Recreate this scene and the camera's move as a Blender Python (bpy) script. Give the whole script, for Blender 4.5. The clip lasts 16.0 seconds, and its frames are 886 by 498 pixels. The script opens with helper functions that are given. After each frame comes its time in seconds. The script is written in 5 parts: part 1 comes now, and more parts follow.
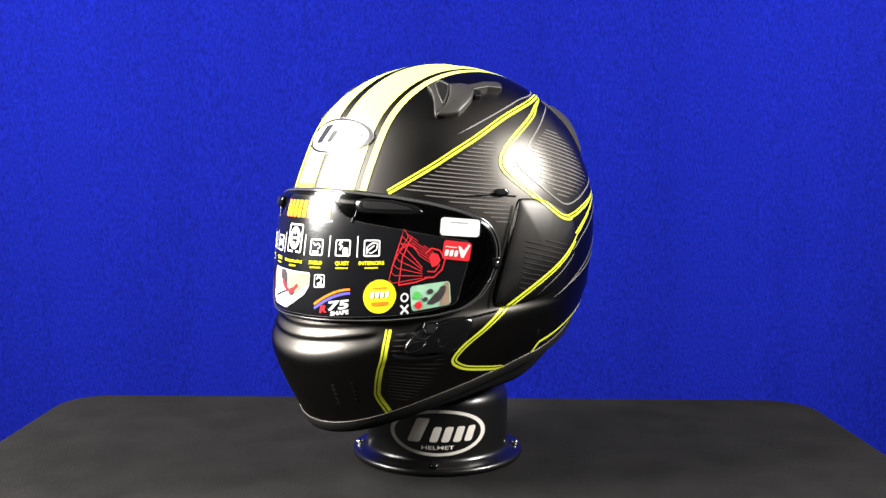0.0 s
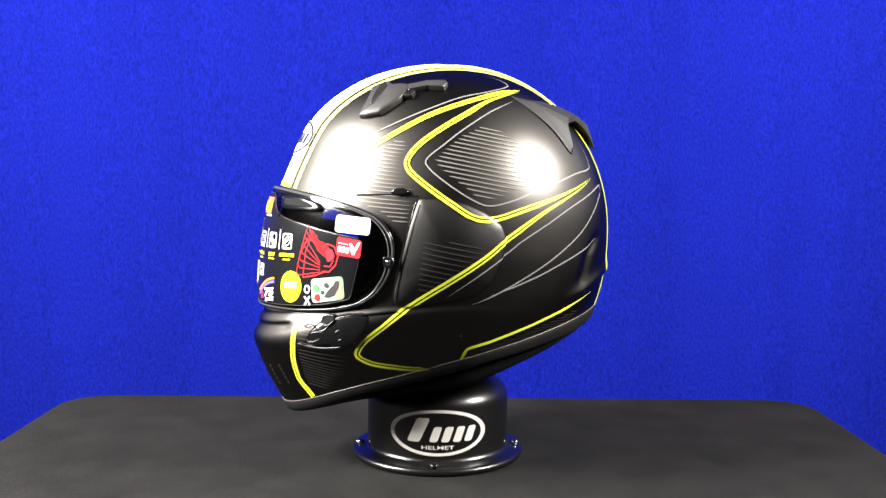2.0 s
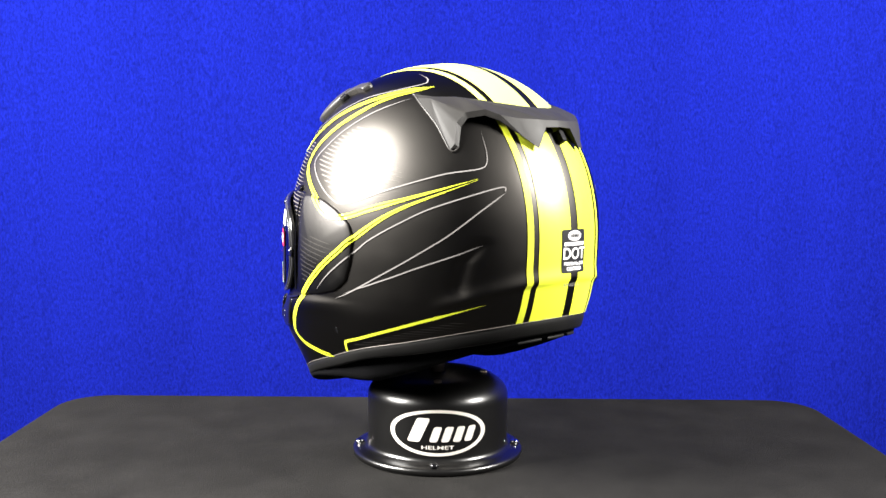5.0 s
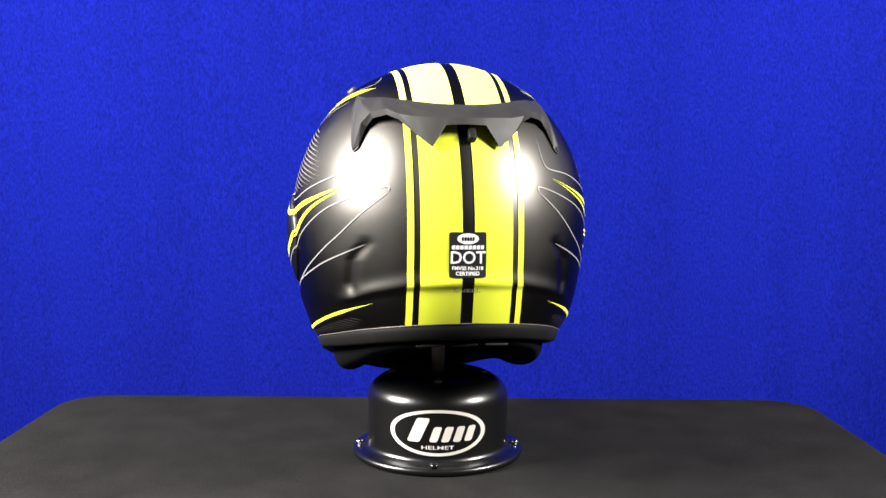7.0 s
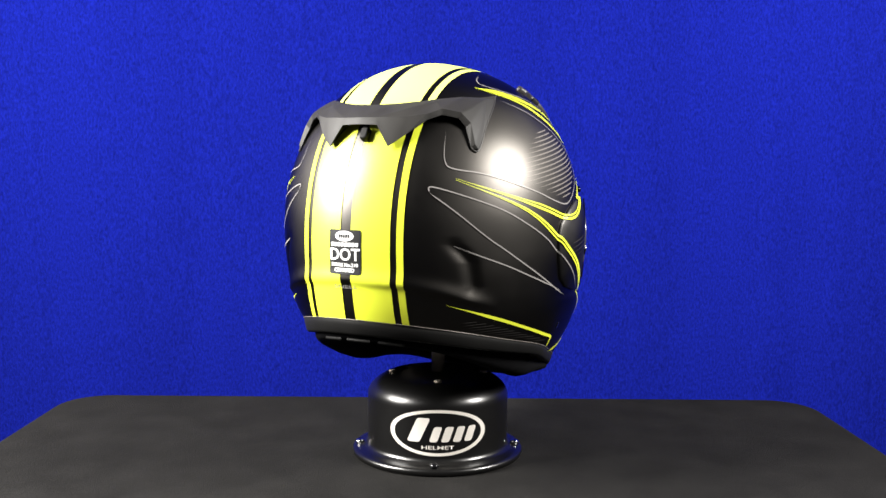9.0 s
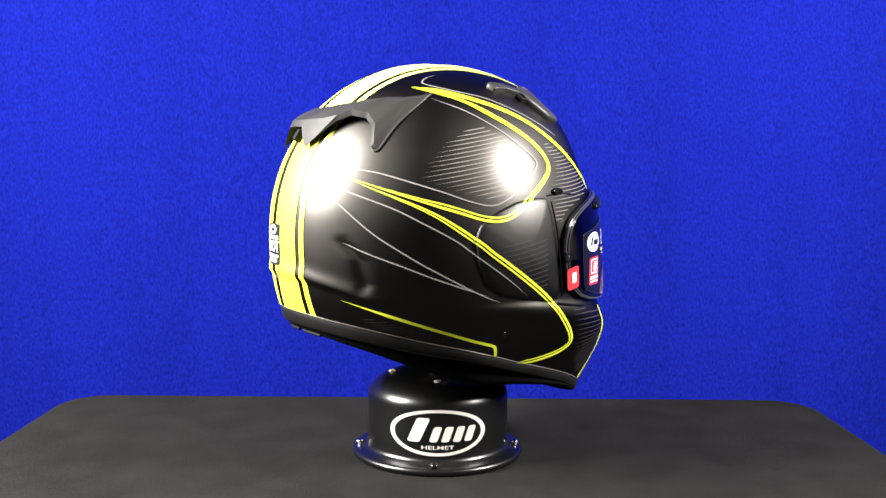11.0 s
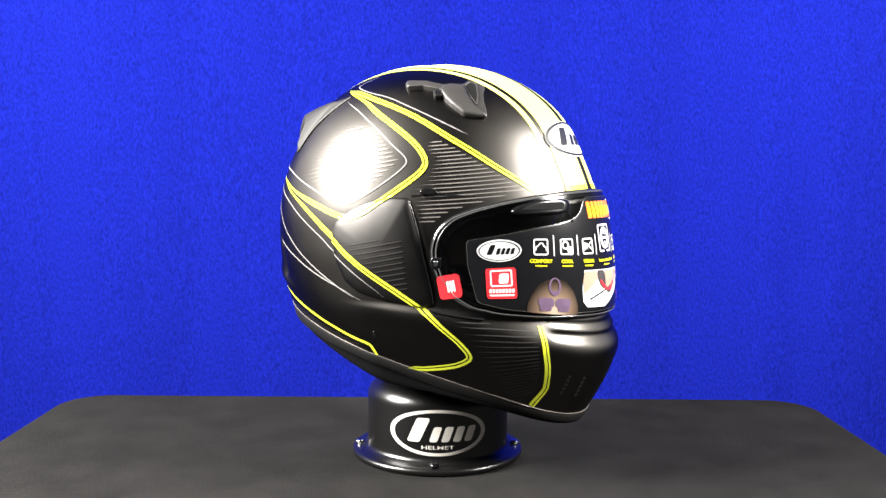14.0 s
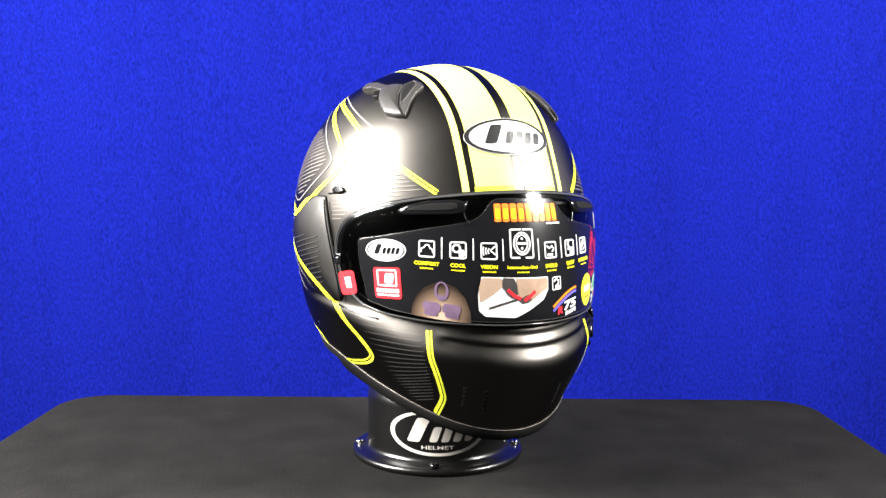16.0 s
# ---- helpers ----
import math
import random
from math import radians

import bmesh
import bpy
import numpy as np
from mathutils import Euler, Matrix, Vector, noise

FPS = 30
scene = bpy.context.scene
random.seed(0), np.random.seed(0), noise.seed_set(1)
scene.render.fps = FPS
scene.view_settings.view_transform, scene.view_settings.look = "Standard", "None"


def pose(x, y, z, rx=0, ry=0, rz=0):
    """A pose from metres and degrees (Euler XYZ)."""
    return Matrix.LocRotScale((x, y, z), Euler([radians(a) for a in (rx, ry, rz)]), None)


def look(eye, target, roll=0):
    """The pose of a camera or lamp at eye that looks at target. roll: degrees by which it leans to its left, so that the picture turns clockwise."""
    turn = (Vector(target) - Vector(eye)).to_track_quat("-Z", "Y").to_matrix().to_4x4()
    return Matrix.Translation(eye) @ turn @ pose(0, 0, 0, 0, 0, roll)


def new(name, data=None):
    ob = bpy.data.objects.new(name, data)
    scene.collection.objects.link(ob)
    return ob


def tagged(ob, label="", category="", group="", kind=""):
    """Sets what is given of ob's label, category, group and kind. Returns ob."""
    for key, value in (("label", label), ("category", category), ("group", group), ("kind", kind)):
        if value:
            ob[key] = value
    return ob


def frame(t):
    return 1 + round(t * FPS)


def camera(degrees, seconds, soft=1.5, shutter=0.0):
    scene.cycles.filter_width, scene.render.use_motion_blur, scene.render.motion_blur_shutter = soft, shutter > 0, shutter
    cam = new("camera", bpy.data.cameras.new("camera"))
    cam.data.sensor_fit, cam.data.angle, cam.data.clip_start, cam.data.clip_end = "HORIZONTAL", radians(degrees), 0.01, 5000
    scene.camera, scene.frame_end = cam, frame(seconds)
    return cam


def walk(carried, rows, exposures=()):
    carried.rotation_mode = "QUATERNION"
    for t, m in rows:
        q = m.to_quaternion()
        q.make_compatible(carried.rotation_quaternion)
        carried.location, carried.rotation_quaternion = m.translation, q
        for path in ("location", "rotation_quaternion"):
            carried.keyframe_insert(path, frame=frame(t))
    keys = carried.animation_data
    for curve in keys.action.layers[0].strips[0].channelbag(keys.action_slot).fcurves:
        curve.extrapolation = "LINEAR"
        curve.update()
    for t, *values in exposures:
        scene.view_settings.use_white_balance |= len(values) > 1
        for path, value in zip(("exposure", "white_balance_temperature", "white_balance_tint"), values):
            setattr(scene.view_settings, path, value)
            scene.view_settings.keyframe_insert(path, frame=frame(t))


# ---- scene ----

# ---------------------------------------------------------------- camera
cam = camera(50.16, 16.0, 1.5)
EYE = Vector((0.0, -0.88, 0.2719))
AIM = EYE + Vector((0.00422, 0.99587, -0.0907))
# the film's own exposure breathes as bright and dark sides of the helmet pass
walk(cam, [(0.0, look(EYE, AIM, 0.497)), (16.0, look(EYE, AIM, 0.497))],
     [(0.0, -0.6), (0.5, -0.36), (1.0, -0.18), (1.5, -0.17), (2.0, -0.14), (2.5, 0.0), (4.0, 0.08), (6.5, -0.35), (7.0, -0.42), (8.0, -0.58), (8.5, -0.63), (9.0, -0.65),
      (11.5, -0.07), (12.0, 0.03), (13.5, 0.05), (14.0, 0.03), (14.5, -0.06), (15.0, -0.16), (16.0, -0.17)])


def turn_at(t):
    """The helmet's heading in degrees at t seconds: it turns clockwise, a little faster at the end."""
    s = (t - 8.0) / 8.0
    return 81.25 - 144.91 * s - 0.797 * s * s


# ---------------------------------------------------------------- light
world = bpy.data.worlds.new("room_air")
world.use_nodes = True
world.node_tree.nodes["Background"].inputs[0].default_value = (0.9, 0.95, 1.0, 1)
world.node_tree.nodes["Background"].inputs[1].default_value = 0.01
scene.world = world


def soft_lamp(name, eye, target, wide, high, watts, colour):
    data = bpy.data.lights.new(name, "AREA")
    data.shape, data.size, data.size_y, data.energy, data.color = "ELLIPSE", wide, high, watts, colour
    ob = new(name, data)
    ob.matrix_world = look(eye, target)
    return ob


soft_lamp("softbox", (-1.16, -0.38, 0.87), (0.28, -0.33, 0.10), 0.70, 0.80, 190, (1.0, 0.97, 0.92))
soft_lamp("softbox", (1.16, -0.42, 0.89), (-0.30, 0.55, 0.50), 0.38, 0.46, 98, (1.0, 0.97, 0.92))


# ---------------------------------------------------------------- materials
def nodes_of(name):
    m = bpy.data.materials.new(name)
    m.use_nodes = True
    nt = m.node_tree
    return m, nt, nt.nodes["Principled BSDF"]


def plain(name, colour, rough=0.5, metal=0.0, coat=0.0, vary=0.12, scale=60.0, bump=0.0, bump_scale=800.0, spec=0.5):
    """A painted, moulded or printed surface with a little unevenness in tone, gloss and relief."""
    m, nt, b = nodes_of(name)
    tex = nt.nodes.new("ShaderNodeTexCoord")
    n = nt.nodes.new("ShaderNodeTexNoise")
    n.inputs["Scale"].default_value, n.inputs["Detail"].default_value = scale, 4
    nt.links.new(tex.outputs["Object"], n.inputs["Vector"])
    ramp = nt.nodes.new("ShaderNodeMapRange")
    ramp.inputs["To Min"].default_value, ramp.inputs["To Max"].default_value = 1 - vary, 1 + vary
    nt.links.new(n.outputs["Fac"], ramp.inputs["Value"])
    mul = nt.nodes.new("ShaderNodeVectorMath")
    mul.operation = "SCALE"
    mul.inputs[0].default_value = colour
    nt.links.new(ramp.outputs[0], mul.inputs["Scale"])
    nt.links.new(mul.outputs[0], b.inputs["Base Color"])
    rr = nt.nodes.new("ShaderNodeMapRange")
    rr.inputs["To Min"].default_value, rr.inputs["To Max"].default_value = rough * 0.88, rough * 1.12
    nt.links.new(n.outputs["Fac"], rr.inputs["Value"])
    nt.links.new(rr.outputs[0], b.inputs["Roughness"])
    b.inputs["Metallic"].default_value = metal
    b.inputs["Coat Weight"].default_value = coat
    b.inputs["Coat Roughness"].default_value = 0.06
    b.inputs["Specular IOR Level"].default_value = spec
    if bump:
        f = nt.nodes.new("ShaderNodeTexNoise")
        f.inputs["Scale"].default_value, f.inputs["Detail"].default_value = bump_scale, 3
        nt.links.new(tex.outputs["Object"], f.inputs["Vector"])
        bp = nt.nodes.new("ShaderNodeBump")
        bp.inputs["Strength"].default_value, bp.inputs["Distance"].default_value = bump, 0.0006
        nt.links.new(f.outputs["Fac"], bp.inputs["Height"])
        nt.links.new(bp.outputs[0], b.inputs["Normal"])
    return m


def satin(name, colour, tight, wide, share, ior, tint, vary=0.15, scale=30.0, bump=0.05):
    """Matte lacquer: a dull ground under a satin coat whose gloss has a tight and a wide part."""
    m, nt, b = nodes_of(name)
    out = nt.nodes["Material Output"]
    nt.nodes.remove(b)
    tex = nt.nodes.new("ShaderNodeTexCoord")
    n = nt.nodes.new("ShaderNodeTexNoise")
    n.inputs["Scale"].default_value, n.inputs["Detail"].default_value = scale, 4
    nt.links.new(tex.outputs["Object"], n.inputs["Vector"])
    ramp = nt.nodes.new("ShaderNodeMapRange")
    ramp.inputs["To Min"].default_value, ramp.inputs["To Max"].default_value = 1 - vary, 1 + vary
    nt.links.new(n.outputs["Fac"], ramp.inputs["Value"])
    mul = nt.nodes.new("ShaderNodeVectorMath")
    mul.operation = "SCALE"
    mul.inputs[0].default_value = colour
    nt.links.new(ramp.outputs[0], mul.inputs["Scale"])
    grain = nt.nodes.new("ShaderNodeTexNoise")
    grain.inputs["Scale"].default_value, grain.inputs["Detail"].default_value = 1500, 3
    nt.links.new(tex.outputs["Object"], grain.inputs["Vector"])
    bp = nt.nodes.new("ShaderNodeBump")
    bp.inputs["Strength"].default_value, bp.inputs["Distance"].default_value = bump, 0.0006
    nt.links.new(grain.outputs["Fac"], bp.inputs["Height"])
    ground = nt.nodes.new("ShaderNodeBsdfDiffuse")
    nt.links.new(mul.outputs[0], ground.inputs["Color"])
    nt.links.new(bp.outputs[0], ground.inputs["Normal"])
    lobes = []
    for rough in (tight, wide):
        g = nt.nodes.new("ShaderNodeBsdfGlossy")
        g.distribution = "BECKMANN"
        g.inputs["Color"].default_value = (*tint, 1)
        rr = nt.nodes.new("ShaderNodeMapRange")
        rr.inputs["To Min"].default_value, rr.inputs["To Max"].default_value = rough * 0.93, rough * 1.07
        nt.links.new(n.outputs["Fac"], rr.inputs["Value"])
        nt.links.new(rr.outputs[0], g.inputs["Roughness"])
        nt.links.new(bp.outputs[0], g.inputs["Normal"])
        lobes.append(g)
    gloss = nt.nodes.new("ShaderNodeMixShader")
    gloss.inputs[0].default_value = share
    for i, g in enumerate(lobes):
        nt.links.new(g.outputs[0], gloss.inputs[i + 1])
    fr = nt.nodes.new("ShaderNodeFresnel")
    fr.inputs["IOR"].default_value = ior
    # a rough coat gains less gloss at a slant than a smooth one
    eased = nt.nodes.new("ShaderNodeMath")
    eased.operation = "MULTIPLY_ADD"
    eased.inputs[1].default_value, eased.inputs[2].default_value = 0.35, 0.65 * ((ior - 1) / (ior + 1)) ** 2
    nt.links.new(fr.outputs[0], eased.inputs[0])
    mix = nt.nodes.new("ShaderNodeMixShader")
    nt.links.new(eased.outputs[0], mix.inputs[0])
    nt.links.new(ground.outputs[0], mix.inputs[1])
    nt.links.new(gloss.outputs[0], mix.inputs[2])
    nt.links.new(mix.outputs[0], out.inputs["Surface"])
    return m


def cloth(name, colour, pile, stretch, rough, fine, relief, sheen=0.0, patch=0.1, patch_scale=7.0, streak=0.0):
    """Woven or pile cloth: tufts of two sizes, streaked along z by stretch."""
    m, nt, b = nodes_of(name)
    tex = nt.nodes.new("ShaderNodeTexCoord")
    mp = nt.nodes.new("ShaderNodeMapping")
    mp.inputs["Scale"].default_value = (1, 1, stretch)
    nt.links.new(tex.outputs["Object"], mp.inputs["Vector"])
    a = nt.nodes.new("ShaderNodeTexNoise")
    a.inputs["Scale"].default_value, a.inputs["Detail"].default_value, a.inputs["Roughness"].default_value = fine, 3, 0.7
    c = nt.nodes.new("ShaderNodeTexNoise")
    c.inputs["Scale"].default_value, c.inputs["Detail"].default_value = patch_scale, 6
    nt.links.new(mp.outputs[0], a.inputs["Vector"])
    nt.links.new(mp.outputs[0], c.inputs["Vector"])
    r1 = nt.nodes.new("ShaderNodeMapRange")
    r1.inputs["From Min"].default_value, r1.inputs["From Max"].default_value = 0.3, 0.7
    r1.inputs["To Min"].default_value, r1.inputs["To Max"].default_value = 1 - pile, 1 + pile
    nt.links.new(a.outputs["Fac"], r1.inputs["Value"])
    r2 = nt.nodes.new("ShaderNodeMapRange")
    r2.inputs["To Min"].default_value, r2.inputs["To Max"].default_value = 1 - patch, 1 + patch
    nt.links.new(c.outputs["Fac"], r2.inputs["Value"])
    p = nt.nodes.new("ShaderNodeMath")
    p.operation = "MULTIPLY"
    nt.links.new(r1.outputs[0], p.inputs[0])
    nt.links.new(r2.outputs[0], p.inputs[1])
    mul = nt.nodes.new("ShaderNodeVectorMath")
    mul.operation = "SCALE"
    mul.inputs[0].default_value = colour
    tone = p.outputs[0]
    if streak:
        up = nt.nodes.new("ShaderNodeMapping")
        up.inputs["Scale"].default_value = (1, 1, 0.04)
        nt.links.new(tex.outputs["Object"], up.inputs["Vector"])
        w = nt.nodes.new("ShaderNodeTexNoise")
        w.inputs["Scale"].default_value, w.inputs["Detail"].default_value = 9, 5
        nt.links.new(up.outputs[0], w.inputs["Vector"])
        r3 = nt.nodes.new("ShaderNodeMapRange")
        r3.inputs["From Min"].default_value, r3.inputs["From Max"].default_value = 0.3, 0.7
        r3.inputs["To Min"].default_value, r3.inputs["To Max"].default_value = 1 - streak, 1 + streak
        nt.links.new(w.outputs["Fac"], r3.inputs["Value"])
        p2 = nt.nodes.new("ShaderNodeMath")
        p2.operation = "MULTIPLY"
        nt.links.new(tone, p2.inputs[0])
        nt.links.new(r3.outputs[0], p2.inputs[1])
        tone = p2.outputs[0]
    nt.links.new(tone, mul.inputs["Scale"])
    nt.links.new(mul.outputs[0], b.inputs["Base Color"])
    b.inputs["Roughness"].default_value = rough
    b.inputs["Specular IOR Level"].default_value = 0.03
    b.inputs["Sheen Weight"].default_value = sheen
    bp = nt.nodes.new("ShaderNodeBump")
    bp.inputs["Strength"].default_value, bp.inputs["Distance"].default_value = relief, 0.002
    nt.links.new(a.outputs["Fac"], bp.inputs["Height"])
    nt.links.new(bp.outputs[0], b.inputs["Normal"])
    return m


def clear_plastic(name):
    """Clear visor sheet: it lets the view through and mirrors more at a slant."""
    m, nt, b = nodes_of(name)
    out = nt.nodes["Material Output"]
    nt.nodes.remove(b)
    clear = nt.nodes.new("ShaderNodeBsdfTransparent")
    clear.inputs[0].default_value = (0.86, 0.87, 0.88, 1)
    gloss = nt.nodes.new("ShaderNodeBsdfGlossy")
    gloss.inputs["Roughness"].default_value = 0.11
    fr = nt.nodes.new("ShaderNodeFresnel")
    fr.inputs["IOR"].default_value = 1.5
    mix = nt.nodes.new("ShaderNodeMixShader")
    nt.links.new(fr.outputs[0], mix.inputs[0])
    nt.links.new(clear.outputs[0], mix.inputs[1])
    nt.links.new(gloss.outputs[0], mix.inputs[2])
    nt.links.new(mix.outputs[0], out.inputs["Surface"])
    return m


COAT = (1.0, 0.94, 0.87)
BLACK_MATTE = satin("matte_black_paint", (0.0008, 0.0008, 0.0009), 0.36, 0.56, 0.37, 1.66, COAT)
POD_BLACK = satin("satin_black_cover", (0.0022, 0.0022, 0.0024), 0.42, 0.60, 0.45, 1.58, (1.0, 0.96, 0.92))
VENT_GREY = plain("smoked_vent_plastic", (0.022, 0.0203, 0.0186), 0.46, vary=0.15, bump=0.05)
WING_GREY = plain("smoked_wing_plastic", (0.0135, 0.0124, 0.0114), 0.60, vary=0.15, bump=0.05, spec=0.34)
GLOSS_BLACK = plain("gloss_black_lacquer", (0.004, 0.004, 0.0045), 0.17, vary=0.2, spec=0.4)
STAND_BLACK = plain("black_stand_lacquer", (0.0016, 0.0015, 0.0015), 0.30, vary=0.3, scale=25, bump=0.04, spec=0.60)
SEAL_BLACK = plain("gloss_black_seal", (0.008, 0.008, 0.009), 0.11, vary=0.2)
RUBBER = plain("black_rubber_trim", (0.0040, 0.0039, 0.0038), 0.62, vary=0.25, bump=0.2, spec=0.18)
LINER = cloth("grey_liner_cloth", (0.12, 0.108, 0.095), 0.3, 1, 0.9, 900, 0.4)
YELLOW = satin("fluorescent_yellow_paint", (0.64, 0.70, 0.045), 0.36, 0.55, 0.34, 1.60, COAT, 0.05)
# the same yellow under strong top light, its brightness put into the colour
LIT_YELLOW = satin("lit_fluorescent_yellow_paint", (0.72, 0.77, 0.17), 0.36, 0.55, 0.34, 1.60, COAT, 0.05)
SILVER_LINE = satin("silver_pinstripe", (0.20, 0.19, 0.185), 0.36, 0.55, 0.34, 1.60, COAT, 0.08)
HATCH_DARK = satin("dim_grey_hatching_print", (0.032, 0.030, 0.029), 0.36, 0.55, 0.34, 1.60, COAT, 0.25, 40.0)
HATCH = satin("grey_hatching_print", (0.13, 0.118, 0.108), 0.36, 0.55, 0.34, 1.60, COAT, 0.25, 40.0)
PAD_CLOTH = cloth("grey_brown_pad_cloth", (0.17, 0.145, 0.12), 0.3, 1, 0.9, 900, 0.4)
NECK_CLOTH = cloth("black_neck_roll_cloth", (0.0045, 0.0045, 0.005), 0.3, 1, 0.9, 900, 0.4)
BACKDROP_BLUE = cloth("royal_blue_pile_cloth", (0.0030, 0.0064, 0.139), 0.42, 0.45, 0.95, 370, 0.85, 0.0, 0.10, 9.0, 0.05)
TABLE_CLOTH = cloth("black_table_cloth", (0.0118, 0.0114, 0.0110), 0.30, 1, 0.9, 700, 0.45, 0.0, 0.5, 18.0)
WHITE_PRINT = plain("white_print", (0.8, 0.8, 0.79), 0.4, vary=0.04)
SILVER_PRINT = plain("silver_foil_print", (0.78, 0.74, 0.68), 0.35, metal=0.3, vary=0.06)
BLACK_PRINT = plain("black_print", (0.012, 0.012, 0.013), 0.35, vary=0.1)
# stands in for shade inside openings and slots; also covers plain black parts
VOID_BLACK = plain("dull_black_hole_shade_and_parts", (0.003, 0.003, 0.003), 0.8, vary=0.1, spec=0.15)
STICKER_BLACK = plain("black_sticker_film", (0.005, 0.005, 0.006), 0.22, vary=0.1, spec=0.5)
STICKER_WHITE = plain("white_sticker_ink", (0.8, 0.8, 0.8), 0.2, vary=0.04)
STICKER_YELLOW = plain("yellow_sticker_ink", (0.8, 0.75, 0.02), 0.2, vary=0.04)
STICKER_RED = plain("red_sticker_ink", (0.72, 0.03, 0.04), 0.2, vary=0.06)
STICKER_ORANGE = plain("orange_sticker_ink", (0.85, 0.22, 0.02), 0.2, vary=0.15)
STICKER_FLAME = plain("flame_red_sticker_ink", (0.84, 0.20, 0.03), 0.2, vary=0.35, scale=160)
STICKER_BLUE = plain("violet_blue_sticker_ink", (0.12, 0.10, 0.55), 0.2, vary=0.1)
STICKER_BEIGE = plain("beige_photo_print", (0.36, 0.25, 0.18), 0.2, vary=0.35, scale=90)
STICKER_TAN = plain("tan_photo_print", (0.36, 0.26, 0.19), 0.2, vary=0.2, scale=90)
STICKER_PURPLE = plain("purple_grey_photo_print", (0.13, 0.085, 0.14), 0.2, vary=0.3, scale=150)
STICKER_DARK = plain("dark_photo_print", (0.05, 0.045, 0.045), 0.2, vary=0.4, scale=120)
STICKER_LEAF = plain("green_sticker_ink", (0.10, 0.55, 0.10), 0.2, vary=0.1)
STICKER_GREEN = plain("pale_green_photo_print", (0.35, 0.6, 0.42), 0.2, vary=0.3, scale=120)
CHROME = plain("polished_steel", (0.75, 0.75, 0.76), 0.12, metal=1.0, vary=0.05)
STEEL = plain("brushed_steel_rod", (0.5, 0.43, 0.36), 0.5, metal=0.3, vary=0.1)
SHIELD_RIM = plain("clear_shield_rim_plastic", (0.055, 0.055, 0.055), 0.16, vary=0.1, spec=0.8)
CLEAR = clear_plastic("clear_visor_plastic")
# for the unseen room surfaces; dark walls keep stray reflections low
ROOM_WALL = plain("dark_grey_unseen_room", (0.035, 0.035, 0.037), 0.8, vary=0.08, scale=3)
ROOM_FLOOR = plain("dark_unseen_floor", (0.05, 0.047, 0.045), 0.6, vary=0.2, scale=5)


# ---------------------------------------------------------------- mesh helpers
def solid(name, verts, faces, material, parent=None, label="", smooth=True):
    """One mesh object, under a thing where a parent is given."""
    me = bpy.data.meshes.new(name)
    me.from_pydata([tuple(v) for v in verts], [], faces)
    bm = bmesh.new()
    bm.from_mesh(me)
    bmesh.ops.recalc_face_normals(bm, faces=bm.faces)
    for f in bm.faces:
        f.smooth = smooth
    bm.to_mesh(me)
    bm.free()
    me.materials.append(material)
    ob = new(name, me)
    if parent:
        ob.parent = parent
    if label:
        tagged(ob, label)
    return ob


def empty_thing(name, label, category, group="", kind=""):
    ob = new(name)
    return tagged(ob, label, category, group, kind)


def grid_faces(n, m, close_n=False, close_m=False):
    fs = []
    for i in range(n if close_n else n - 1):
        for j in range(m if close_m else m - 1):
            a, b = i, (i + 1) % n
            c, d = j, (j + 1) % m
            fs.append((a * m + c, b * m + c, b * m + d, a * m + d))
    return fs


def lathe(profile, steps=96):
    """Verts and faces of a turned body; profile rows are radius and height, bottom to top."""
    vs, fs = [], []
    n = len(profile)
    for i in range(steps):
        a = 2 * math.pi * i / steps
        for r, z in profile:
            vs.append((r * math.cos(a), r * math.sin(a), z))
    return vs, grid_faces(steps, n, True, False)


def curve_through(points, count):
    """Catmull-Rom points through the given ones, evenly dense."""
    p = np.array(points, float)
    ext = np.vstack([2 * p[0] - p[1], p, 2 * p[-1] - p[-2]])
    out = []
    seg = len(p) - 1
    for s in np.linspace(0, seg, count):
        i = min(int(s), seg - 1)
        u = s - i
        a, b, c, d = ext[i], ext[i + 1], ext[i + 2], ext[i + 3]
        out.append(0.5 * (2 * b + (c - a) * u + (2 * a - 5 * b + 4 * c - d) * u * u + (3 * b - a - 3 * c + d) * u ** 3))
    return np.array(out)


# ---------------------------------------------------------------- the helmet's form
# Three profiles in polar form round the helmet's middle: front, rear and side radius by elevation.
MID = np.array([-0.005, 0.0018, 0.2235])
ELEV = np.array([-75, -60, -47, -41, -36, -31.5, -27, -22, -10, 5, 20, 37, 55, 72, 90.0])
FRONT = np.array([0.2523, 0.2389, 0.2224, 0.2162, 0.2109, 0.2049, 0.1856, 0.1782, 0.1645, 0.1543, 0.1486, 0.1487, 0.1442, 0.1395, 0.1364])
REAR = np.array([0.1477, 0.1516, 0.1563, 0.1613, 0.1649, 0.1649, 0.1626, 0.1598, 0.1542, 0.1501, 0.1472, 0.1440, 0.1410, 0.1388, 0.1364])
SIDE = np.array([0.1663, 0.1620, 0.1578, 0.1537, 0.1497, 0.1460, 0.1421, 0.1384, 0.1336, 0.1324, 0.1329, 0.1347, 0.1365, 0.1364, 0.1364])
ROUND_AT = np.array([-60, -45, -34, -25, 0, 90.0])
ROUND_FRONT = np.array([2.266, 1.960, 2.000, 1.888, 1.84, 2.03])
ROUND_REAR = np.array([1.70, 1.781, 1.841, 1.89, 1.92, 2.02])


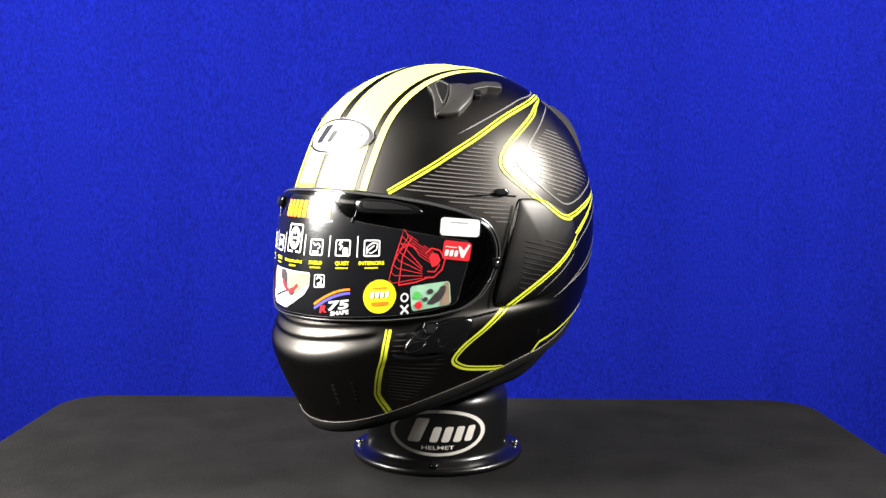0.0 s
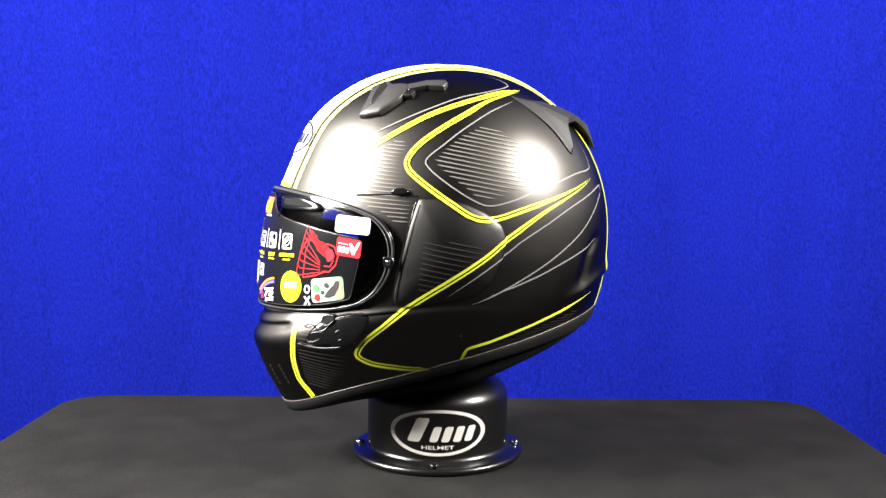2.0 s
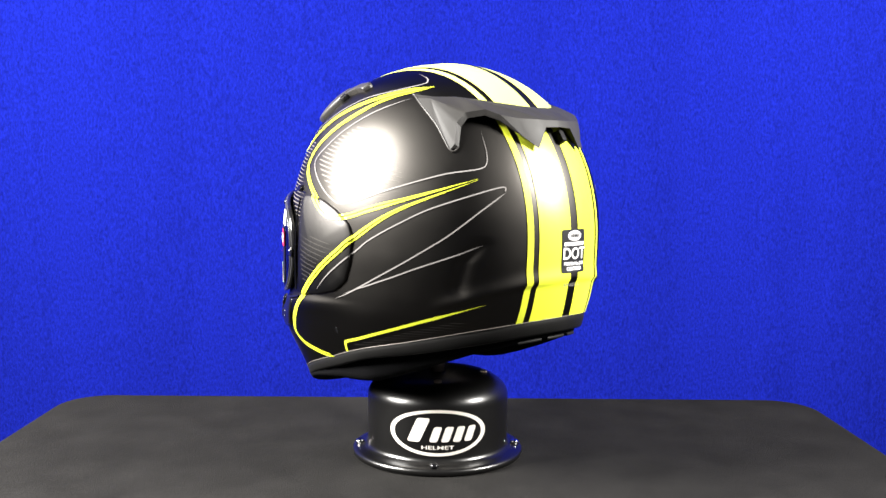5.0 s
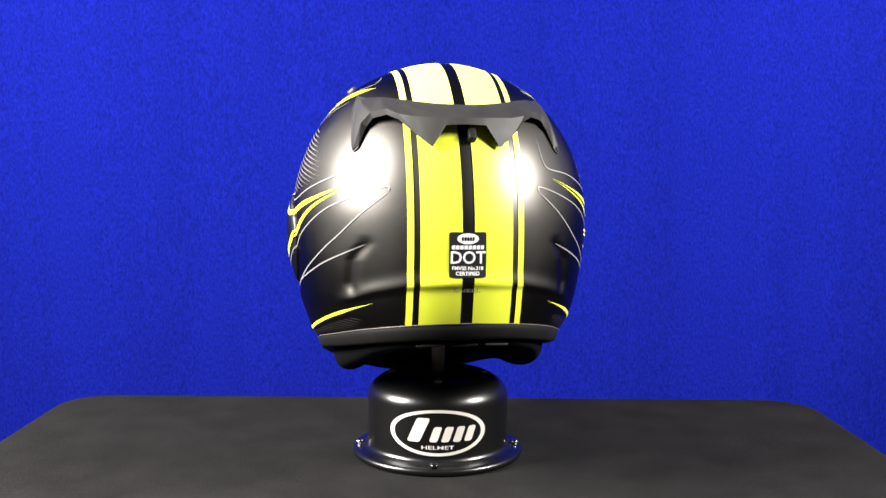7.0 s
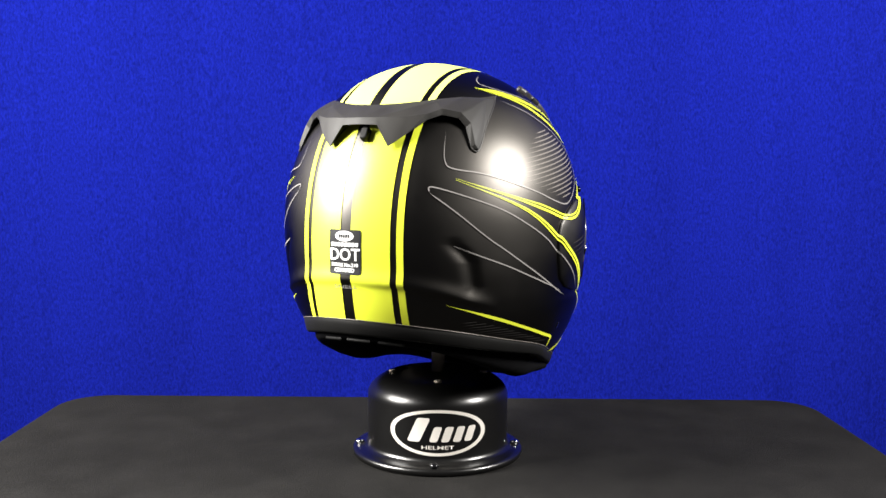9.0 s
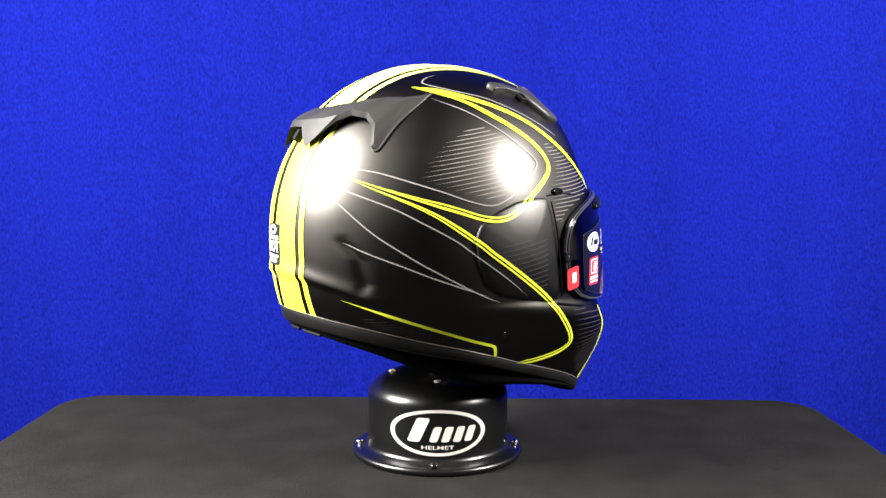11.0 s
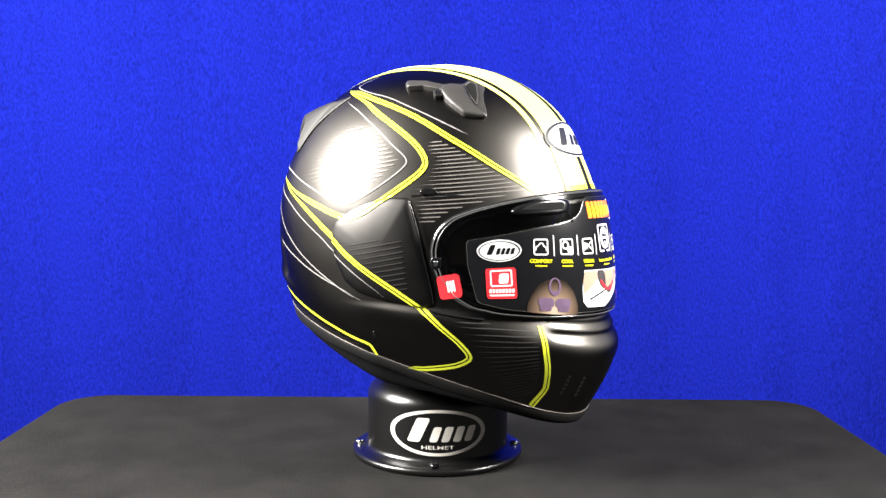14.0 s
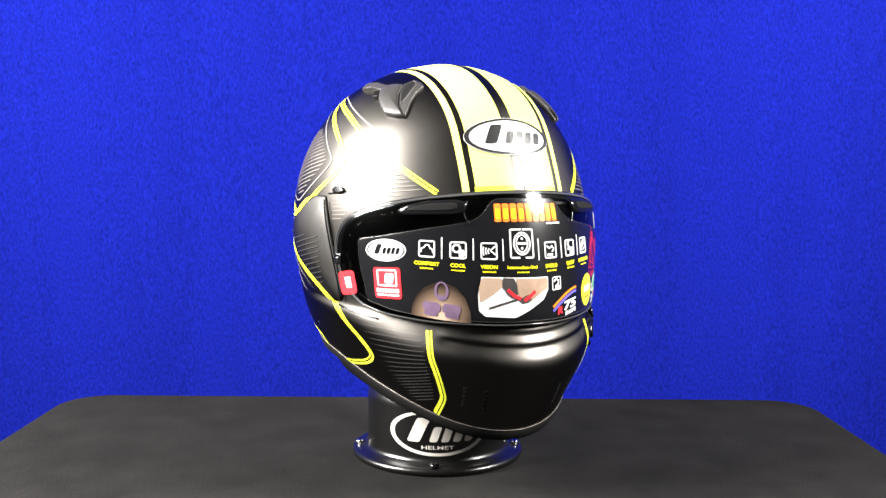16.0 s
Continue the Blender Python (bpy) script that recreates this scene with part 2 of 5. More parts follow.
def spline(k, v, x):
    x = np.clip(x, k[0], k[-1])
    i = np.clip(np.searchsorted(k, x, side="right") - 1, 0, len(k) - 2)
    m = np.gradient(v, k)
    h = k[i + 1] - k[i]
    s = (x - k[i]) / h
    return (2 * s**3 - 3 * s * s + 1) * v[i] + (s**3 - 2 * s * s + s) * h * m[i] + (3 * s * s - 2 * s**3) * v[i + 1] + (s**3 - s * s) * h * m[i + 1]


def smooth_step(a, b, x):
    t = np.clip((x - a) / (b - a), 0, 1)
    return t * t * (3 - 2 * t)


def relief(az, el):
    """Moulded relief of the shell: the rear ledge, the rear exhaust scoops and the grooves over the chin."""
    az = np.abs((az + 180) % 360 - 180)
    ledge_el = np.interp(az, [0, 130, 139, 150, 163, 180], [-60, -28, -25, -21.3, -18, -16.6])
    rear = smooth_step(128, 142, az)
    d = np.interp(az, [0, 150, 166, 180], [0.0024, 0.0024, 0.0021, 0.0018]) * rear * np.exp(-((el - ledge_el - 0.6) / np.where(el > ledge_el + 0.6, 2.6, 1.3)) ** 2)
    centre = np.interp(el, [-24, -20, -12, -6], [141.5, 139.8, 141.8, 147.0])
    scoop = np.exp(-((az - centre) / 2.5) ** 2) * smooth_step(-25, -20, el) * (1 - smooth_step(-9, -3, el))
    d += -0.0020 * scoop
    cheek = smooth_step(40, 52, az) * (1 - smooth_step(70, 104, az))
    d += 0.0020 * cheek * smooth_step(-36, -29.5, el) * (1 - smooth_step(-29.2, -27.0, el))
    chin = 1 - smooth_step(22.5, 26.5, az)
    d += chin * (0.0016 * np.exp(-((el + 26.4) / 0.6) ** 2) + 0.0018 * np.exp(-((el + 28.4) / 0.65) ** 2))
    d -= 0.0020 * chin * np.exp(-((el + 29.6) / 0.8) ** 2)
    return d


def radius(az, el):
    """Distance of the shell from its middle, by azimuth (0 front, 90 left) and elevation in degrees."""
    a, e = np.radians(az), np.asarray(el, float)
    ca, sa = np.abs(np.cos(a)), np.abs(np.sin(a))
    ahead = np.cos(a) >= 0
    rx = np.where(ahead, spline(ELEV, FRONT, e), spline(ELEV, REAR, e))
    rw = spline(ELEV, SIDE, e)
    n = np.where(ahead, spline(ROUND_AT, ROUND_FRONT, e), spline(ROUND_AT, ROUND_REAR, e))
    return ((ca / rx) ** n + (sa / rw) ** n) ** (-1 / n)


def on_shell(az, el, lift=0.0, bare=False):
    az, el = np.asarray(az, float), np.asarray(el, float)
    r = radius(az, el) + lift + (0 if bare else relief(az, el))
    a, e = np.radians(az), np.radians(el)
    return np.stack([r * np.cos(e) * np.cos(a), r * np.cos(e) * np.sin(a), r * np.sin(e)], -1) + MID


def angles_of(p):
    v = np.asarray(p) - MID
    return np.degrees(np.arctan2(v[..., 1], v[..., 0])), np.degrees(np.arctan2(v[..., 2], np.hypot(v[..., 0], v[..., 1])))


def on_arc(y, psi, lift):
    """The shell's point at the side distance y from the middle plane, at the angle psi over the crown (0 front, 180 rear)."""
    y, psi = np.broadcast_arrays(np.asarray(y, float), np.asarray(psi, float))
    lo, hi = np.full(y.shape, 0.05), np.full(y.shape, 0.32)
    c, s = np.cos(np.radians(psi)), np.sin(np.radians(psi))
    for _ in range(30):
        mid = (lo + hi) / 2
        p = np.stack([mid * c, y, mid * s], -1)
        az, el = angles_of(p + MID)
        inside = np.linalg.norm(p, axis=-1) < radius(az, el) + relief(az, el) + lift
        lo, hi = np.where(inside, mid, lo), np.where(inside, hi, mid)
    return np.stack([lo * c, y, lo * s], -1) + MID


def ribbon(path, width, lift=0.0006, shift=0.0, count=80, taper=(0, 0), bare=False, mirror=False):
    """Verts and faces of a painted line along a path of (azimuth, elevation), shifted sideways by shift metres."""
    p = curve_through(path, count)
    if mirror:
        p = p * np.array([-1, 1])
        shift = -shift
    c = on_shell(p[:, 0], p[:, 1], lift, bare)
    t = np.gradient(c, axis=0)
    t /= np.linalg.norm(t, axis=1)[:, None]
    nrm = c - MID
    nrm /= np.linalg.norm(nrm, axis=1)[:, None]
    side = np.cross(t, nrm)
    side /= np.linalg.norm(side, axis=1)[:, None]
    u = np.linspace(0, 1, count)
    wide = np.full(count, width)
    if taper[0]:
        wide = wide * np.clip(u / taper[0], 0.05, 1)
    if taper[1]:
        wide = wide * np.clip((1 - u) / taper[1], 0.05, 1)
    rows = []
    for k in (-0.5, 0.0, 0.5):
        q = c + side * (shift * wide / width + k * wide)[:, None]
        az, el = angles_of(q)
        rows.append(on_shell(az, el, lift, bare))
    vs = np.stack(rows, 1).reshape(-1, 3)
    return vs.tolist(), grid_faces(count, 3)


def join(*pieces):
    vs, fs = [], []
    for v, f in pieces:
        k = len(vs)
        vs += list(v)
        fs += [tuple(i + k for i in q) for q in f]
    return vs, fs


def resample(outline, count):
    p = np.array(outline, float)
    q = np.vstack([p, p[:1]])
    d = np.r_[0, np.cumsum(np.hypot(*np.diff(q, axis=0).T))]
    s = np.linspace(0, d[-1], count, endpoint=False)
    return np.stack([np.interp(s, d, q[:, 0]), np.interp(s, d, q[:, 1])], 1)


def rounded(outline, count, passes=2):
    """A closed outline with its corners eased."""
    p = resample(outline, count)
    for _ in range(passes):
        p = 0.5 * p + 0.25 * (np.roll(p, 1, 0) + np.roll(p, -1, 0))
    return p


def pad(outline, lift, base=0.0, bevel=0.03, count=120, rings=14, centre=None, passes=2, bare=True, dome=0.0, back=False):
    """A raised pad on the shell with a rounded edge, from a closed outline of (azimuth, elevation) about a centre."""
    p = rounded(outline, count, passes)
    c = np.array(centre if centre is not None else p.mean(0))
    rows = [(1.0, base), (1.0, base + 0.55 * (lift - base)), (1 - 0.35 * bevel, base + 0.88 * (lift - base)), (1 - bevel, lift)]
    rows += [(s, lift + dome * (1 - s * s)) for s in np.linspace(1 - bevel, 0.02, rings)[1:]]
    vs = []
    for s, h in rows:
        q = c + (p - c) * s
        vs += on_shell(q[:, 0], q[:, 1], h, bare).tolist()
    fs = grid_faces(len(rows), count, False, True)
    fs.append(tuple((len(rows) - 1) * count + i for i in range(count)))
    if back:
        fs.append(tuple(reversed(range(count))))
    return vs, fs


def tube(points, r, closed=True, sides=10, flat=1.0):
    p = np.array(points, float)
    t = (np.roll(p, -1, 0) - np.roll(p, 1, 0)) if closed else np.gradient(p, axis=0)
    t /= np.linalg.norm(t, axis=1)[:, None]
    nrm = p - MID
    nrm -= t * np.sum(nrm * t, 1)[:, None]
    nrm /= np.linalg.norm(nrm, axis=1)[:, None]
    side = np.cross(t, nrm)
    vs = []
    for i in range(len(p)):
        for j in range(sides):
            a = 2 * math.pi * j / sides
            vs.append((p[i] + nrm[i] * r * flat * math.cos(a) + side[i] * r * math.sin(a)).tolist())
    return vs, grid_faces(len(p), sides, closed, True)


def mirrored(outline):
    return [(-a, e) for a, e in reversed(outline)]


def whole(half):
    """A closed outline from its left half, top to bottom."""
    return list(half) + [(-a, e) for a, e in reversed(half) if abs(a) > 1e-6]


# ---------------------------------------------------------------- flat print on curved things
def shell_print(az0, el0, lift, tilt=0.0, bare=True, k=1.0):
    """Maps print coordinates in metres (x right, y up, seen from outside) to the helmet's surface."""
    ct, st = math.cos(radians(tilt)), math.sin(radians(tilt))
    r = float(radius(az0, el0)) / k

    def put(x, y):
        u, v = x * ct - y * st, x * st + y * ct
        el = el0 + math.degrees(v / r)
        az = az0 + math.degrees(u / (r * math.cos(radians(el0))))
        return on_shell(az, el, lift, bare).tolist()
    return put


def round_print(r, a0, z0):
    """The same for an upright cylinder about the z axis."""
    def put(x, y):
        a = radians(a0) + x / r
        return (r * math.cos(a), r * math.sin(a), z0 + y)
    return put


def fine_poly(points, put, step=0.004):
    """A filled simple star-shaped outline in print coordinates, in rings so that it follows the curve."""
    p = np.array(points, float)
    around = np.sum(np.hypot(*(np.roll(p, -1, 0) - p).T))
    p = resample(np.repeat(p, 1, 0), max(len(p), int(around / 0.0015)))
    c = p.mean(0)
    n = len(p)
    k = max(1, int(np.max(np.linalg.norm(p - c, axis=1)) / step))
    vs = []
    for i in range(k):
        s = 1 - i / k
        vs += [put(*(c + (q - c) * s)) for q in p]
    fs = grid_faces(k, n, False, True) if k > 1 else []
    vs.append(put(*c))
    base = (k - 1) * n
    fs += [(base + i, base + (i + 1) % n, len(vs) - 1) for i in range(n)]
    return vs, fs


def round_box(w, h, r=0.0, x=0.0, y=0.0, lean=0.0, n=4):
    """Outline of a box with rounded corners, leaning by lean (metres sideways per metre up)."""
    out = []
    for sx, sy, a0 in ((1, 1, 0), (-1, 1, 90), (-1, -1, 180), (1, -1, 270)):
        for i in range(n + 1 if r else 1):
            a = radians(a0 + 90 * i / n) if r else 0
            px = sx * (w / 2 - r) + r * math.cos(a) * (1 if r else 0)
            py = sy * (h / 2 - r) + r * math.sin(a) * (1 if r else 0)
            out.append((x + px + lean * py, y + py))
    if not r:
        return [(x + sx * w / 2 + lean * sy * h / 2, y + sy * h / 2) for sx, sy in ((1, 1), (0, 1), (-1, 1), (-1, 0), (-1, -1), (0, -1), (1, -1), (1, 0))]
    return out


def ellipse(w, h, x=0.0, y=0.0, n=48):
    return [(x + w / 2 * math.cos(2 * math.pi * i / n), y + h / 2 * math.sin(2 * math.pi * i / n)) for i in range(n)]


def band(outer, inner, put):
    """The strip between two outlines of the same count."""
    vs = [put(*p) for p in outer] + [put(*p) for p in inner]
    return vs, grid_faces(2, len(outer), False, True)


def line(points, width, put):
    """A drawn line of even width through print points."""
    p = np.array(points, float)
    t = np.gradient(p, axis=0)
    t /= np.maximum(np.linalg.norm(t, axis=1), 1e-9)[:, None]
    s = np.stack([-t[:, 1], t[:, 0]], 1) * width / 2
    vs = [put(*q) for q in p + s] + [put(*q) for q in p - s]
    return vs, grid_faces(2, len(p))


def lettering(text, height, put, x=0.0, y=0.0, stretch=1.0, lean=0.0, bold=0.0):
    """Verts and faces of a word in the built-in font, centred at x, y."""
    cu = bpy.data.curves.new("word", "FONT")
    cu.body, cu.size, cu.align_x, cu.align_y, cu.resolution_u, cu.offset = text, height / 0.7, "CENTER", "CENTER", 3, bold
    ob = bpy.data.objects.new("word", cu)
    scene.collection.objects.link(ob)
    bpy.context.view_layer.update()
    me = bpy.data.meshes.new_from_object(ob.evaluated_get(bpy.context.evaluated_depsgraph_get()))
    vs = [put(x + v.co.x * stretch + lean * v.co.y, y + v.co.y) for v in me.vertices]
    fs = [tuple(p.vertices) for p in me.polygons]
    bpy.data.objects.remove(ob)
    bpy.data.curves.remove(cu)
    bpy.data.meshes.remove(me)
    return vs, fs


def emblem(w, h, put, ring=0.055):
    """The maker's oval sign as plain shapes: an oval ring and slanting strokes."""
    outer, inner = ellipse(w, h), ellipse(w * (1 - 2 * ring), h * (1 - 2.6 * ring))
    mark = [band(outer, inner, put)]
    # one tall and four low slanting strokes
    mark.append(fine_poly(round_box(0.13 * w, 0.52 * h, 0.02 * w, -0.19 * w, 0.06 * h, 0.45), put))
    for i in range(4):
        mark.append(fine_poly(round_box(0.080 * w, 0.33 * h, 0.018 * w, (-0.02 + 0.115 * i) * w, -0.03 * h, 0.35), put))
    return join(*mark)


# ---------------------------------------------------------------- the setting
def build_backdrop():
    n, m = 220, 90
    xs, zs = np.linspace(-2.2, 2.2, n), np.linspace(-0.75, 1.7, m)
    vs = []
    for x in xs:
        for z in zs:
            fold = 0.006 * math.sin(5.3 * x + 0.7) + 0.004 * math.sin(13.1 * x + 0.4 * math.sin(2 * z)) + 0.006 * noise.noise((x * 2.2, z * 0.7, 3.0))
            fold -= 0.006 * math.exp(-((x - 0.53) / 0.02) ** 2)
            vs.append((x, 0.62 + fold, z))
    ob = solid("backdrop", vs, grid_faces(n, m), BACKDROP_BLUE)
    tagged(ob, "royal blue short-pile cloth hung as a backdrop behind the table", "backdrop", kind="structure")


def build_room():
    # unseen surfaces added to close the space round the table
    def slab(name, x0, x1, y0, y1, z0, z1, mat, label, cat):
        vs = [(x, y, z) for x in (x0, x1) for y in (y0, y1) for z in (z0, z1)]
        fs = [(0, 1, 3, 2), (4, 6, 7, 5), (0, 4, 5, 1), (2, 3, 7, 6), (0, 2, 6, 4), (1, 5, 7, 3)]
        tagged(solid(name, vs, fs, mat, smooth=False), label, cat, kind="structure")
    slab("floor", -2.3, 2.3, -2.6, 0.8, -0.80, -0.75, ROOM_FLOOR, "unseen dark floor added under the table", "floor")
    slab("ceiling", -2.3, 2.3, -2.6, 0.8, 1.75, 1.80, ROOM_WALL, "unseen plain dark grey ceiling, added", "ceiling")
    slab("unseen_wall_north", -2.3, 2.3, 0.70, 0.8, -0.75, 1.75, ROOM_WALL, "unseen plain dark grey wall added behind the blue cloth", "wall")
    slab("unseen_wall_south", -2.3, 2.3, -2.6, -2.5, -0.75, 1.75, ROOM_WALL, "unseen plain dark grey wall, added", "wall")
    slab("unseen_wall_west", -2.3, -2.2, -2.5, 0.7, -0.75, 1.75, ROOM_WALL, "unseen plain dark grey side wall, added", "wall")
    slab("unseen_wall_east", 2.2, 2.3, -2.5, 0.7, -0.75, 1.75, ROOM_WALL, "unseen plain dark grey side wall, added", "wall")


def build_table():
    """A table under a black cloth that falls over its rounded edge."""
    table = empty_thing("display_table", "rectangular table covered by a smooth matte black cloth", "table")
    x0, x1, y0, y1, r = -0.431, 0.433, -0.62, 0.212, 0.055
    loop = []
    for cx, cy, a0 in ((x1 - r, y1 - r, 0), (x0 + r, y1 - r, 90), (x0 + r, y0 + r, 180), (x1 - r, y0 + r, 270)):
        loop += [(cx, cy, a0 + 90 * i / 8) for i in range(9)]
    pts = []
    for i, (cx, cy, a) in enumerate(loop):
        px, py = cx + r * math.cos(radians(a)), cy + r * math.sin(radians(a))
        pts.append((px, py, math.cos(radians(a)), math.sin(radians(a))))
    dense = []
    for i in range(len(pts)):
        a, b = np.array(pts[i]), np.array(pts[(i + 1) % len(pts)])
        k = max(1, int(np.hypot(*(b - a)[:2]) / 0.012))
        dense += [a + (b - a) * j / k for j in range(k)]
    dense = np.array(dense)
    n = len(dense)
    rows = [(s, 0.0, 0.0) for s in (0.02, 0.2, 0.4, 0.6, 0.75, 0.88, 0.95)]
    vs = []
    c = np.array([(x0 + x1) / 2, (y0 + y1) / 2])
    edge = 0.012
    for s, _, _ in rows:
        for q in dense:
            p = c + (q[:2] - q[2:] * edge - c) * s
            vs.append((p[0], p[1], 0.0006 * noise.noise((p[0] * 6, p[1] * 6, 1.0)) * min(1, 4 * (1 - s)) - 0.0003))
    k_rows = len(rows)
    for a in range(0, 91, 15):
        for q in dense:
            p = q[:2] - q[2:] * edge * (1 - math.sin(radians(a)))
            vs.append((p[0], p[1], -edge * (1 - math.cos(radians(a))) - 0.0003))
        k_rows += 1
    for d in (0.05, 0.12, 0.25, 0.4, 0.55, 0.70):
        for i, q in enumerate(dense):
            w = 0.035 * d * math.sin(i * 0.23 + 2 * math.sin(i * 0.05)) + 0.02 * d
            p = q[:2] + q[2:] * w
            vs.append((p[0], p[1], -edge - d))
        k_rows += 1
    fs = grid_faces(k_rows, n, False, True)
    fs.append(tuple(range(n)))
    solid("cloth", vs, fs, TABLE_CLOTH, table, "matte black cloth draped over the table")
    for sx in (x0 + 0.05, x1 - 0.05):
        for sy in (y0 + 0.05, y1 - 0.05):
            lv, lf = lathe([(0.0, -0.75), (0.02, -0.75), (0.02, -0.03), (0.0, -0.03)], 16)
            solid("leg", [(x + sx, y + sy, z) for x, y, z in lv], lf, RUBBER, table)
    return table


def build_stand():
    """The lacquered pedestal with its flange, screws, printed sign and steel rod."""
    stand = empty_thing("display_stand", "gloss black round helmet stand with silver printed oval sign", "stand")
    base = [(0.0, 0.0), (0.0788, 0.0), (0.0799, 0.0012), (0.0799, 0.0040), (0.0788, 0.0058), (0.0750, 0.0066),
            (0.0712, 0.0072), (0.0688, 0.0080), (0.0672, 0.0094)]
    vs, fs = lathe(base)
    solid("flange", vs, fs, STAND_BLACK, stand)
    body = [(0.0672, 0.0094), (0.0662, 0.0108), (0.0659, 0.0122), (0.0658, 0.016), (0.0658, 0.0548), (0.0656, 0.0578), (0.0648, 0.0606), (0.0632, 0.0634),
            (0.0608, 0.0662), (0.0575, 0.0690), (0.0530, 0.0720), (0.0475, 0.0744), (0.0420, 0.0757), (0.030, 0.0763), (0.0, 0.0765)]
    vs, fs = lathe(body)
    solid("drum", vs, fs, STAND_BLACK, stand)
    vs, fs = lathe([(0.0, 0.074), (0.0062, 0.074), (0.0062, 0.150), (0.0, 0.150)], 24)
    solid("rod", vs, fs, STEEL, stand, "brushed steel rod")
    vs, fs = lathe([(0.0, 0.148), (0.045, 0.148), (0.055, 0.154), (0.056, 0.166), (0.045, 0.176), (0.0, 0.178)], 32)
    solid("head_plate", vs, fs, RUBBER, stand, "black pad that carries the helmet")
    for a in (-92, 0, 90, 180):
        head, hf = lathe([(0.0, 0.0), (0.0042, 0.0), (0.0042, 0.0022), (0.0030, 0.0036), (0.0016, 0.0040), (0.0013, 0.0030), (0.0, 0.0030)], 16)
        x, y = 0.0733 * math.cos(radians(a)), 0.0733 * math.sin(radians(a))
        solid("flange_screw", [(p + x, q + y, z + 0.0066) for p, q, z in head], hf, CHROME if a >= 0 else GLOSS_BLACK, stand, "small bright screw head" if a >= 0 else "small dull screw head")
    for a in (-90, 0, 90, 180):
        head, hf = lathe([(0.0, 0.0), (0.0036, 0.0), (0.0036, 0.0014), (0.0024, 0.0022), (0.0010, 0.0022), (0.0008, 0.0014), (0.0, 0.0014)], 16)
        x, y = 0.0430 * math.cos(radians(a)), 0.0430 * math.sin(radians(a))
        solid("top_screw", [(p + x, q + y, z + 0.0752) for p, q, z in head], hf, STEEL, stand, "small dull screw head")
    put = round_print(0.0661, -89.8, 0.0350)
    vs, fs = emblem(0.0915, 0.0416, put, 0.05)
    solid("oval_sign", vs, fs, SILVER_PRINT, stand, "silver printed oval sign with plain strokes")
    vs, fs = lettering("HELMET", 0.0033, put, 0.0, -0.0133, 1.75, 0.0, 0.00004)
    solid("word_print", vs, fs, SILVER_PRINT, stand, "word in small silver capitals")
    return stand


# ---------------------------------------------------------------- the helmet
RIM_AZ = [0, 10, 25, 40, 52, 64, 77, 88, 101, 114, 129, 139, 158, 170, 180]
RIM_EL = [-48.0, -48.2, -48.4, -48.6, -49.2, -49.4, -48.6, -46.0, -43.5, -41.9, -38.8, -35.6, -30.6, -28.5, -27.8]


def rim_el(az):
    a = np.abs((np.asarray(az, float) + 180) % 360 - 180)
    e = np.arange(0, 181.0)
    soft = np.convolve(np.pad(np.interp(e, RIM_AZ, RIM_EL), 8, mode="reflect"), np.ones(17) / 17, "valid")
    return np.interp(a, e, soft)


SHIELD = [(0, 9.5), (8, 9.5), (17, 9.2), (30, 8.2), (40, 6.7), (50, 4.4), (57, 1.8), (61, -2), (62.8, -6.5), (63, -10.5), (61, -17), (57, -22.3),
          (51, -25.2), (42, -26.1), (30, -25.9), (15, -25.0), (0, -24.4)]
PORT = [(0, 6.5), (17, 6.2), (30, 5.2), (41, 3.9), (51, 1.8), (57, -1.5), (60, -6.5), (60, -11), (57.5, -17), (52.5, -21), (46, -23), (30, -23.2), (15, -22.6), (0, -22)]
STICKER = [(0, 7.6), (9.6, 7.6), (11.6, 5.6), (12.8, 3.6), (15.5, 1.7), (20, 0.5), (30, -1.1), (44, -3.7), (52.2, -5.0), (51.5, -13), (48.4, -23.2), (40, -24.3), (31, -24.5), (17, -24.0), (0, -23.3)]


def inside(outline, a, e):
    o = np.array(outline, float)
    b = np.roll(o, -1, 0)
    hit = np.zeros(np.shape(a), bool)
    for (x0, y0), (x1, y1) in zip(o, b):
        if y0 != y1:
            cross = ((y0 > e) != (y1 > e)) & (a < (x1 - x0) * (e - y0) / (y1 - y0) + x0)
            hit ^= cross
    return hit


